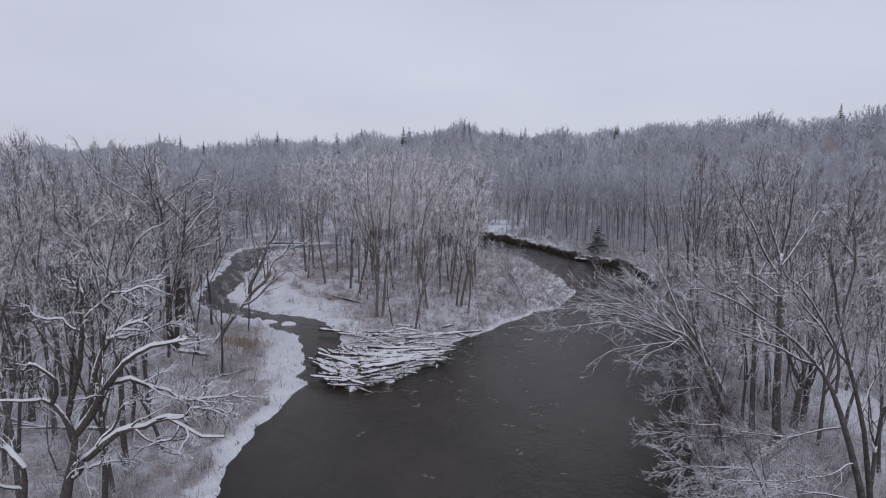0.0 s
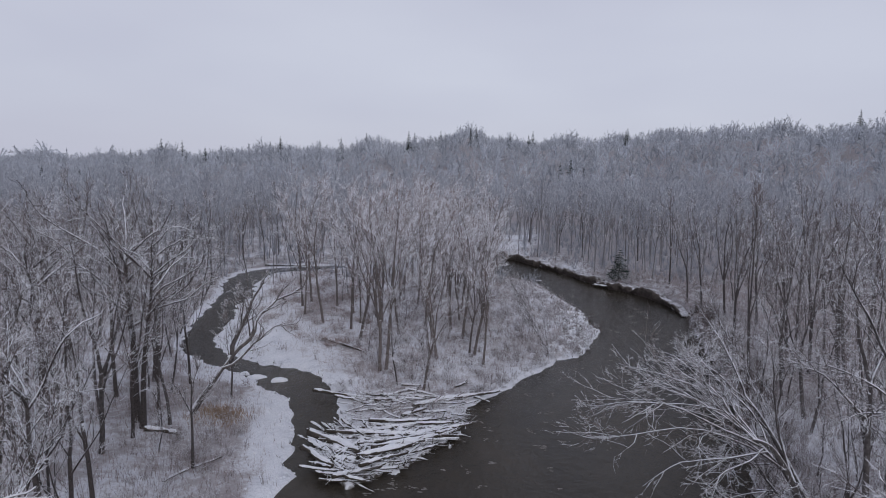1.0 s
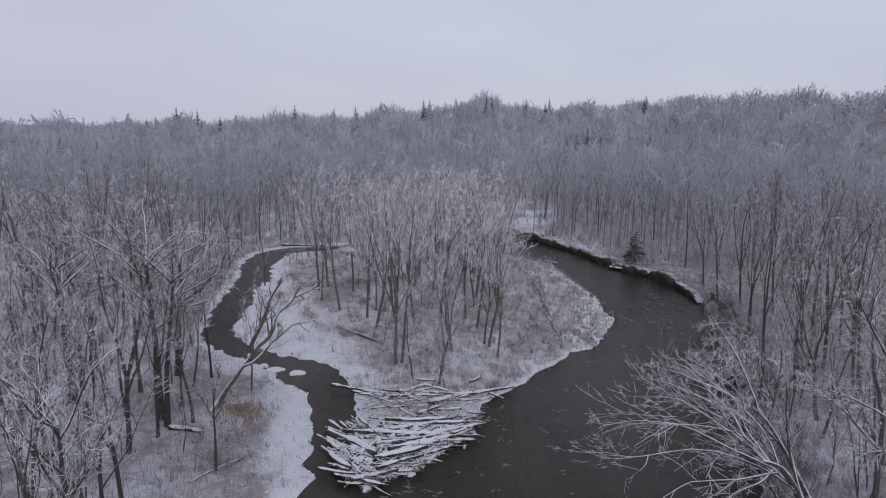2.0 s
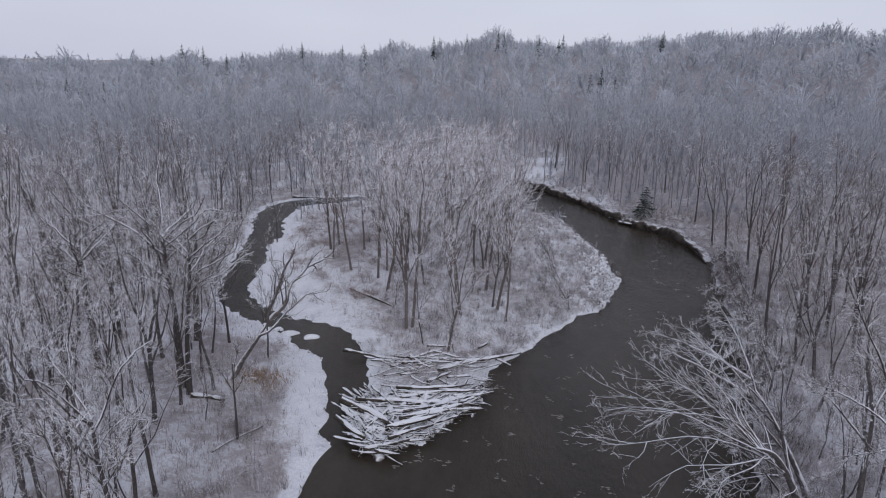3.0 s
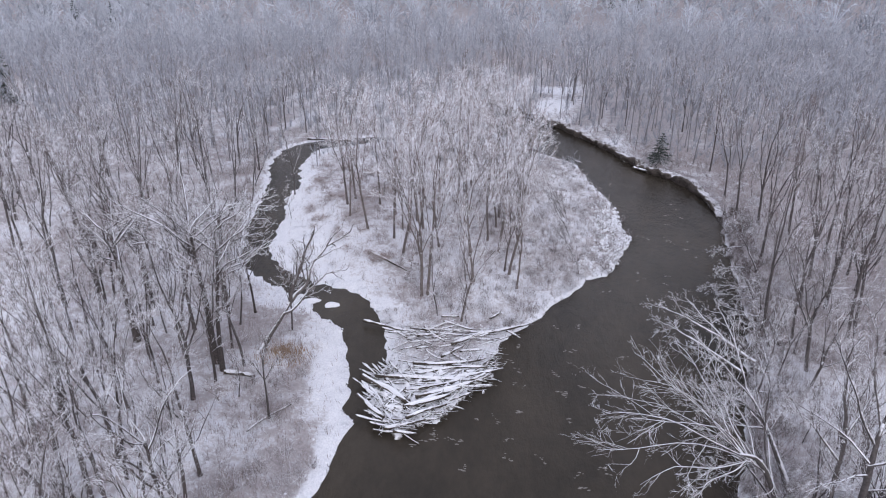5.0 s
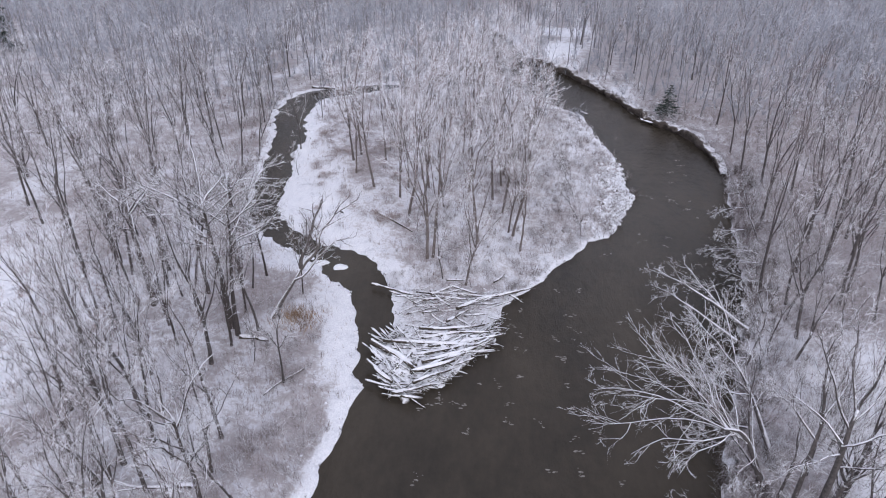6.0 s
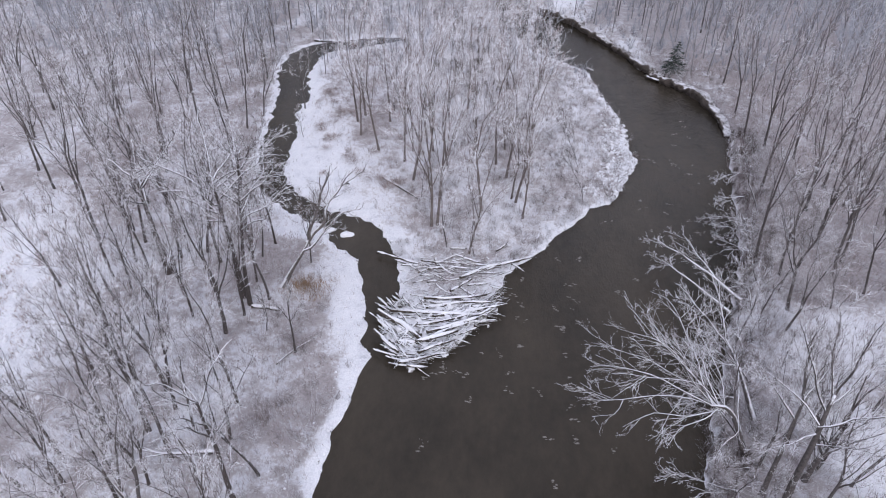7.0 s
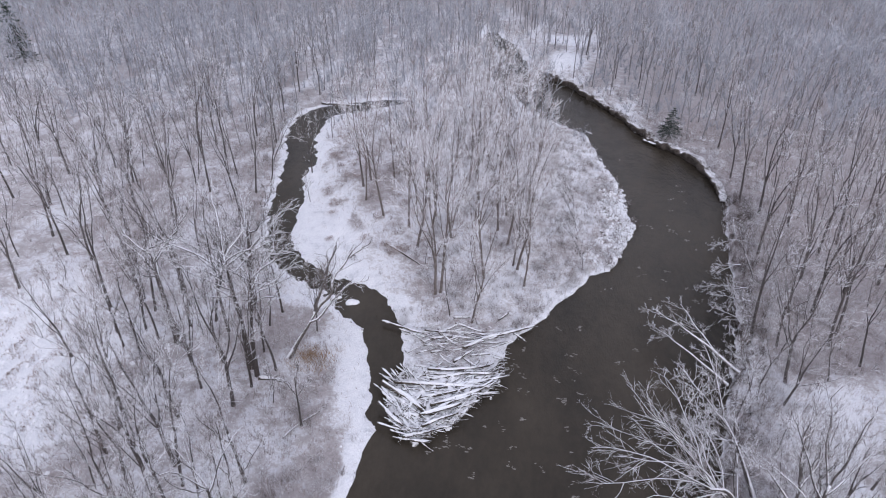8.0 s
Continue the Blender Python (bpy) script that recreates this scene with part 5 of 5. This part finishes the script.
grown("slanting_tree", "thin dark slanting tree behind a drooping one", [(20.4, 26.4, 1.6), (19.6, 26.4, 6.0), (18.4, 26.4, 10.6), (17.2, 26.4, 13.6)], 0.14,
      [([(18.2, 26.4, 11.0), (16.6, 27.0, 13.2), (15.2, 27.4, 14.8)], 0.07), ([(17.4, 26.4, 13.2), (17.2, 26.8, 15.4), (16.4, 27.0, 17.0)], 0.07), ([(18.8, 26.4, 9.0), (20.2, 27.2, 11.4), (21.2, 27.8, 13.4)], 0.06)], 413, BARK, TWIG, 0.8, 0.25, crook=0.04)
# pale fallen tree whose top lies out over the water
grown("fallen_tree", "pale fallen tree with snowy top hanging over the water", [(26.6, 63.4, 1.8), (24.4, 65.8, 2.6), (22.4, 68.2, 2.8)], 0.2,
      [([(23.4, 67.0, 2.7), (20.8, 70.4, 2.9), (18.8, 73.0, 2.6)], 0.13), ([(24.4, 65.8, 2.6), (22.8, 70.0, 3.4), (22.0, 72.8, 3.6)], 0.09)], 408, PALEWOOD, FROST, 0.8, 0.1)
grown("fallen_tree", "slim fallen pale tree beside another on the east bank", [(24.8, 61.4, 1.8), (22.4, 64.4, 2.4), (20.4, 67.2, 2.4)], 0.14,
      [([(21.4, 65.8, 2.4), (19.6, 68.4, 2.4), (18.6, 70.0, 2.2)], 0.08)], 409, PALEWOOD, FROST, 0.8, 0.1)
grown("fallen_tree", "fallen tree with snow-covered spreading limbs in the brush", [(-22.4, 40.4, 1.3), (-25.8, 39.6, 1.7), (-28.6, 39.6, 1.9)], 0.17,
      [([(-27.0, 39.6, 1.8), (-30.0, 40.0, 2.4), (-32.6, 40.6, 2.8)], 0.09), ([(-26.0, 39.6, 1.7), (-28.6, 38.4, 2.0), (-31.4, 38.0, 1.8)], 0.08), ([(-28.6, 39.6, 1.9), (-30.6, 41.4, 2.6), (-31.6, 42.6, 2.8)], 0.1)], 410, BARK, FROST, 1.2, 0.2)
# low branches along the undercut bank upstream
for k, (x, y, ln) in enumerate(((17.4, 36, 3.6), (18.2, 40.5, 4.0), (20.4, 50, 3.6), (22.0, 54, 3.4), (24.2, 59, 3.2), (16.8, 31, 3.4), (31.6, 85.4, 2.4), (31.0, 80, 4.2), (30.4, 77.2, 2.2), (33.6, 92, 2.6), (29.4, 73.0, 2.4))):
    bend_ = math.sin(k * 2.7) * 1.4
    grown("fallen_tree", "low snowy branches reaching out over the water's edge", [(x + 1.8, y, 1.5), (x, y + 0.4, 1.4)], 0.1,
          [([(x + 1.0, y, 1.5), (x - ln * 0.5, y + 0.6 + bend_, 1.3), (x - ln, y + 0.4 + 2 * bend_, 0.9)], 0.05), ([(x + 1.0, y, 1.5), (x - ln * 0.4, y - 1.2 + bend_, 1.7), (x - ln * 0.8, y - 1.6 - bend_, 1.4)], 0.04)], 420 + k, BARK, TWIG, 0.8, 0.1)

# ---- brush, dead grass and reeds ----
rng = np.random.default_rng(31)


def scatter(n, x0, x1, y0, y1):
    return rng.uniform(x0, x1, n), rng.uniform(y0, y1, n)


def stalks(name, n, lo, hi, thick, label, box, lean, keep, per=1, spread=0.0, mat=STALKS):
    x, y = scatter(n, *box)
    d = shore(x, y)
    chance = keep(x, y, d)
    ok = rng.random(n) < chance
    x, y = np.repeat(x[ok], per), np.repeat(y[ok], per)
    x, y = x + rng.normal(0, spread, len(x)) if spread else x, y + rng.normal(0, spread, len(y)) if spread else y
    z = land(x, y)
    h = rng.uniform(lo, hi, len(x))
    a, k = rng.uniform(0, 6.28, len(x)), rng.uniform(0, lean, len(x)) * h
    foot = np.stack([x, y, z - 0.05], 1)
    tip = np.stack([x + np.cos(a) * k, y + np.sin(a) * k, z + h], 1)
    v, f = spikes(foot, tip, thick * rng.uniform(0.6, 1.2, len(x)))
    return tagged(new(name, mesh_of(name, v, f, mat)), label, "grass", kind="stuff")


def on_litter(x, y, d):
    return np.where(d > 0.5, 0.03 + 0.9 * litter_at(x, y, d), 0) * np.clip(0.7 + 0.45 * waves(x, y, 7, 41), 0.05, 1)


stalks("dead_grass", 70000, 0.3, 1.1, 0.017, "dry brown grass and weed stalks standing through the snow", (-62, 60, 26, 140), 0.55, on_litter, 2, 0.15)

stalks("tan_grass", 1500, 0.4, 1.0, 0.03, "patch of tan dead grass at the foot of the leaning tree", (-23, -17.5, 57.5, 64), 0.8, lambda x, y, d: np.exp(-(((x + 20.6) / 1.5) ** 2 + ((y - 62.2) / 1.6) ** 2)), 2, 0.15, TANGRASS)


def shrubs(name, n, box, keep, label, size, stems=9, subs=2, thick=0.018, mat=BRUSH):
    """Many-stemmed low bushes."""
    x, y = scatter(n, *box)
    d = shore(x, y)
    ok = rng.random(n) < keep(x, y, d)
    x, y = x[ok], y[ok]
    z = land(x, y)
    A, B, R = [], [], []
    for px, py, pz in zip(x, y, z):
        h = rng.uniform(*size)
        for _ in range(stems):
            a, t = rng.uniform(0, 6.28), rng.uniform(0.1, 0.8)
            w = unit(np.array([math.cos(a) * t, math.sin(a) * t, 1]))
            p = np.array([px, py, pz]) + rng.normal(0, 0.15, 3) * (1, 1, 0)
            e = p + w * h * rng.uniform(0.6, 1.1)
            A.append(p), B.append(e), R.append(thick)
            for _ in range(subs):
                q = p + (e - p) * rng.uniform(0.3, 0.9)
                w2 = unit(w + rng.normal(0, 0.5, 3))
                A.append(q), B.append(q + w2 * h * rng.uniform(0.2, 0.45)), R.append(thick * 0.72)
    v, f = spikes(A, B, R)
    return tagged(new(name, mesh_of(name, v, f, mat)), label, "shrubs", kind="stuff")


shrubs("shrubs", 4200, (-72, 66, 20, 135), lambda x, y, d: np.where(d > 0.6, 0.02 + 0.9 * litter_at(x, y, d), 0) * np.clip(0.65 + 0.5 * waves(x, y, 11, 43), 0, 1), "low bare bushes with frosted stems", (0.8, 2.8), 9, 2, 0.016)


# ---- snow-capped islets, and pale pieces for foam and ripples on the water ----
def mound(name, x, y, rx, ry, h, label, category, z=-0.08, seed=0):
    r = np.random.default_rng(seed)
    n, rings = 14, 4
    vs = [(0, 0, h)]
    wob = 1 + 0.22 * np.array([math.sin(2 * t + seed) + 0.7 * math.sin(3 * t + 2 * seed) + 0.5 * math.sin(5 * t) for t in np.arange(n) * 2 * math.pi / n]) * 0.6
    for k in range(1, rings + 1):
        u = k / rings
        for j in range(n):
            t = j * 2 * math.pi / n
            vs.append((rx * u * wob[j] * math.cos(t), ry * u * wob[j] * math.sin(t), h * (1 - u ** 3) * r.uniform(0.85, 1.1) - (0.1 if k == rings else 0)))
    fs = [(0, 1 + j, 1 + (j + 1) % n) for j in range(n)]
    for k in range(rings - 1):
        for j in range(n):
            p, q = 1 + k * n + j, 1 + k * n + (j + 1) % n
            fs += [(p, p + n, q + n), (p, q + n, q)]
    ob = new(name, mesh_of(name, vs, fs, SNOWCAP, True))
    ob.location = (x, y, z)
    return tagged(ob, label, category)


for k, (x, y, rx, ry) in enumerate(((-21.1, 74.3, 1.2, 0.7), (-18.4, 73.6, 0.95, 0.8), (-22.6, 75.3, 0.6, 0.4))):
    mound("snow_islet", x, y, rx, ry, 0.42, "small snow-covered islet in the side channel", "islet", seed=k)
FOAM_SPOTS = [(3.2, 76.5), (8.9, 66.3), (8.4, 64.4), (2.9, 60.3), (3.8, 60.0), (7.7, 59.2), (-0.7, 59.1), (0.5, 60.1), (-3.3, 52.1), (-2.2, 51.9), (-4.4, 52.7), (23.7, 97.5), (26.4, 97.8), (29.5, 96.5), (29.2, 91.6), (23.7, 85.1), (32.5, 95.1), (31.2, 112.0), (22.4, 121.5), (7.4, 48.6), (7.8, 47.5)]
A = []
dice = random.Random(12)
for _ in range(140):
    x, y = dice.uniform(-6, 32), dice.uniform(30, 110)
    if shore(np.array([x]), np.array([y]))[0] < -1.5:
        A.append((x, y))
# flat pale discs added for foam arcs and whitish swirls of the ripples
ice = Parts()
for x, y in FOAM_SPOTS + A:
    bend, size, first_ = dice.uniform(-0.8, 0.8), dice.uniform(0.3, 1.0), dice.uniform(0, 6)
    for k in range(dice.randrange(3, 9)):
        n = 8
        u = (k - 3) * 0.22 * size
        v_ = bend * u * u
        cx, cy, r, ph = x + u * math.cos(first_) - v_ * math.sin(first_) + dice.gauss(0, 0.12), y + u * math.sin(first_) + v_ * math.cos(first_) + dice.gauss(0, 0.12), dice.uniform(0.03, 0.12), dice.uniform(0, 6)
        ring = [(cx + r * 1.6 * math.cos(t) * (1 + 0.3 * math.sin(2 * t + ph)), cy + r * 0.8 * math.sin(t), 0.0) for t in np.arange(n) * 2 * math.pi / n]
        ice.add(np.array(ring + [(cx, cy, 0.05)]), np.array([(j, (j + 1) % n, n) for j in range(n)]))
tagged(new("ice_pieces", ice.mesh("ice_pieces", FOAM, True)), "small pale pieces standing for foam and whitish ripple swirls on the river", "ice", kind="stuff")

shrubs("bank_brush", 1800, (16, 50, 90, 175), lambda x, y, d: np.where((d > -0.1) & (d < 8), 0.85, 0) * (1 - inside(x, y, ISLAND)), "frosted brush crowding the top of the east bank", (0.6, 1.9))
shrubs("bank_brush", 2000, (13, 44, 24, 106), lambda x, y, d: np.where((d > 2.5) & (d < 10), 0.95, 0) * (1 - inside(x, y, ISLAND)), "tall frosted brush on the near east bank", (0.9, 2.8), 12, 3, 0.014)
# brush next to the water gets the colour darkened for shade
shrubs("bank_brush", 2600, (13, 40, 22, 106), lambda x, y, d: np.where((d > -0.4) & (d < 3.2), 0.95, 0) * (1 - inside(x, y, ISLAND)), "brown brush, darkened for shade, crowding the slope above the water", (0.8, 2.2), 12, 3, 0.014, SHADEBRUSH)
# this undergrowth also wears the twig colour with haze mixed in
shrubs("undergrowth", 3000, (-120, 130, 128, 235), lambda x, y, d: np.where(d > 0.4, 0.8, 0) * (np.abs(x) < 6 + y * 0.7) * (((x - 17) / 4) ** 2 + ((y - 181) / 8) ** 2 > 1) * (((x - 20) / 9) ** 2 + ((y - 203) / 4) ** 2 > 1), "frosted, haze-tinted undergrowth beneath the farther woods", (1.6, 4.5), 7, 2, 0.05, HAZETWIG)
shrubs("bank_brush", 4200, (-10, 21, 70, 136), lambda x, y, d: np.where(d > np.where(x > 0, 0.45, 1.8), 0.85, 0) * inside(x, y, ISLAND) * np.clip(0.55 + 0.8 * waves(x, y, 6, 47), 0, 1), "clumps of low snowy bushes on the island", (0.5, 1.4), 8, 2, 0.016)
shrubs("bank_brush", 1300, (-58, -26, 80, 160), lambda x, y, d: np.where((d > 0.5) & (d < 10), 0.55, 0) * (1 - inside(x, y, ISLAND)), "frosted brush along the side channel", (0.6, 1.8))
shrubs("bank_brush", 1700, (-28, -12, 22, 68), lambda x, y, d: np.where((d > np.where(y > 48, 3.2, 1.1)) & (d < 13), 0.8, 0) * np.clip((68 - y) / 10, 0, 1) * np.clip((13 - d) / 5, 0, 1) * np.clip(0.7 + 0.5 * waves(x, y, 5, 63), 0, 1), "reddish-brown frosted brush along the west bank", (0.6, 1.6), 10, 3, 0.012, BRUSH)


# ---- lumps of snow over tussocks on the beaches ----
def lumps(name, n, box, keep, lo, hi, label):
    x, y = scatter(n, *box)
    d = shore(x, y)
    ok = rng.random(n) < keep(x, y, d)
    x, y = x[ok], y[ok]
    z = np.maximum(land(x, y), 0.0)
    r = rng.uniform(lo, hi, len(x))
    k = 6
    ang = np.arange(k) * 2 * math.pi / k
    sq = rng.uniform(0.6, 1.1, (len(x), k))
    low = np.stack([x[:, None] + r[:, None] * np.cos(ang) * sq, y[:, None] + r[:, None] * np.sin(ang) * sq, np.repeat(z[:, None] - 0.12, k, 1)], 2)
    mid_ = np.stack([x[:, None] + 0.7 * r[:, None] * np.cos(ang + 0.3) * sq, y[:, None] + 0.7 * r[:, None] * np.sin(ang + 0.3) * sq, np.repeat((z + r * 0.24)[:, None], k, 1)], 2)
    top = np.stack([x, y, z + r * 0.34], 1)[:, None]
    v = np.concatenate([low, mid_, top], 1).reshape(-1, 3)
    i0 = np.arange(len(x)) * (2 * k + 1)
    f = []
    for j in range(k):
        a, b = i0 + j, i0 + (j + 1) % k
        f += [np.stack([a, b, b + k], 1), np.stack([a, b + k, a + k], 1), np.stack([a + k, b + k, i0 + 2 * k], 1)]
    return tagged(new(name, mesh_of(name, v, np.concatenate(f), SNOWCAP, True)), label, "snow", kind="stuff")


lumps("snow_lumps", 52000, (-50, 26, 26, 145), lambda x, y, d: np.where((d > 0.1) & (d < 4) & ((x < 12) | inside(x, y, ISLAND)), 0.75 - 0.16 * d, 0) * (1 - 0.85 * litter_at(x, y, d)), 0.04, 0.22, "snow-covered tussocks and clods along the beaches")
lumps("snow_lumps", 5200, (-72, -38, 34, 84), lambda x, y, d: np.clip(1.3 - ((x + 54) / 14) ** 2 - ((y - 54) / 19) ** 2, 0, 1) * np.clip(0.5 + 0.6 * waves(x, y, 5, 51), 0, 1), 0.12, 0.5, "rounded snow-covered tussocks of the open field")
stalks("field_grass", 30000, 0.12, 0.45, 0.028, "short dark grass tips showing through snow in the open field", (-74, -38, 32, 86), 0.9, lambda x, y, d: np.clip(1.3 - ((x + 54) / 15) ** 2 - ((y - 54) / 20) ** 2, 0, 1) * np.clip(0.2 + 0.8 * waves(x, y, 3.3, 52), 0, 1), 3, 0.12)
shrubs("jam_brush", 900, (-9.8, 1.6, 60.5, 70.5), lambda x, y, d: np.where((d > 0.1) & inside(x, y, ISLAND), 0.5, 0) * np.clip(0.7 + 0.6 * waves(x, y, 3, 53), 0, 1), "thin greyish brush standing behind the log pile", (0.3, 0.9), 8, 2, 0.011)


# ---- rounded bushes ----
def bushes(name, n, box, keep, lo, hi, label, mat, stems=80):
    """Low rounded bushes whose fine stems fan out from the foot."""
    x, y = scatter(n, *box)
    d = shore(x, y)
    ok = rng.random(n) < keep(x, y, d)
    x, y = x[ok], y[ok]
    z = land(x, y)
    A, B, R = [], [], []
    for px, py, pz in zip(x, y, z):
        r = rng.uniform(lo, hi)
        way = rng.normal(0, 1, (stems, 3))
        way[:, 2] = np.abs(way[:, 2]) + 0.25
        way /= np.linalg.norm(way, axis=1, keepdims=True)
        tip = way * (r * rng.uniform(0.75, 1.05, stems))[:, None] * (1.25, 1.25, 0.85)
        inner = tip * rng.uniform(0.05, 0.65, (stems, 1)) + rng.normal(0, 0.08, (stems, 3))
        A.append(inner + (px, py, pz)), B.append(tip + (px, py, pz)), R.append(rng.uniform(0.012, 0.026, stems))
    v, f = spikes(np.vstack(A), np.vstack(B), np.concatenate(R))
    return tagged(new(name, mesh_of(name, v, f, mat)), label, "bushes", kind="stuff")


bushes("island_bushes", 1500, (-12, 21, 70, 134), lambda x, y, d: np.where((d > np.where(y < 90, 0.2, 2.2)) & inside(x, y, ISLAND), 0.6, 0) * np.clip(0.3 + 1.1 * waves(x, y, 8, 57), 0, 1), 0.5, 1.4, "rounded snow-topped bushes on the island", BRUSH, 90)
bushes("island_bushes", 500, (-34, -10, 84, 138), lambda x, y, d: np.where((d > 3.5) & inside(x, y, ISLAND), 0.6, 0) * np.clip(0.4 + 1.1 * waves(x, y, 8, 59), 0, 1), 0.6, 1.5, "pinkish bushes and tall weeds on the island", STALKS, 90)
bushes("bank_bushes", 700, (17, 40, 28, 104), lambda x, y, d: np.where((d > 2.4) & (d < 6) & ~inside(x, y, ISLAND), 0.8, 0), 0.7, 1.6, "rounded frosted bushes along the east bank", BRUSH, 80)
bushes("bank_bushes", 420, (26, 50, 104, 172), lambda x, y, d: np.where((d > 0.3) & (d < 8) & ~inside(x, y, ISLAND), 0.8, 0), 0.7, 1.6, "rounded frosted bushes on the cut bank", BRUSH, 80)
stalks("edge_grass", 26000, 0.1, 0.4, 0.03, "dark grass and roots along the broken snow edge", (-46, 24, 26, 142), 0.9, lambda x, y, d: np.where((d > -0.15) & (d < 0.45) & ((x < 12) | inside(x, y, ISLAND)), 0.9, 0) * np.clip(0.1 + 1.2 * waves(x, y, 2.1, 58), 0, 1), 3, 0.1, DRIFTWOOD)
bushes("lip_bushes", 520, (20, 46, 104, 176), lambda x, y, d: np.where((d > 0.25) & (d < 1.5) & ~inside(x, y, ISLAND), 0.9, 0) * np.clip(0.35 + 0.9 * waves(x, y, 6, 61), 0, 1), 0.35, 0.8, "small bushes hanging over the lip of the cut bank", BRUSH, 60)
lumps("snow_lumps", 2600, (8, 22.5, 82, 122), lambda x, y, d: np.where((d > 0.0) & (d < 4.2) & inside(x, y, ISLAND), 0.8, 0) * np.clip(1.15 - ((y - 98) / 14) ** 2, 0, 1), 0.15, 0.55, "heaps of snow over stranded driftwood at the island's outer point")
stalks("driftwood_bits", 2200, 0.15, 0.5, 0.05, "dark driftwood ends among snow heaps on the island's outer point", (8, 22.5, 82, 122), 2.2, lambda x, y, d: np.where((d > 0.0) & (d < 4.2) & inside(x, y, ISLAND), 0.8, 0) * np.clip(1.15 - ((y - 98) / 14) ** 2, 0, 1), 2, 0.2, DRIFTWOOD)
bushes("edge_bushes", 1500, (1, 22, 68, 96), lambda x, y, d: np.where((d > 0.0) & (d < 1.5) & inside(x, y, ISLAND), 0.75, 0), 0.2, 0.5, "low tufts leaning over the island's water edge", BRUSH, 40)
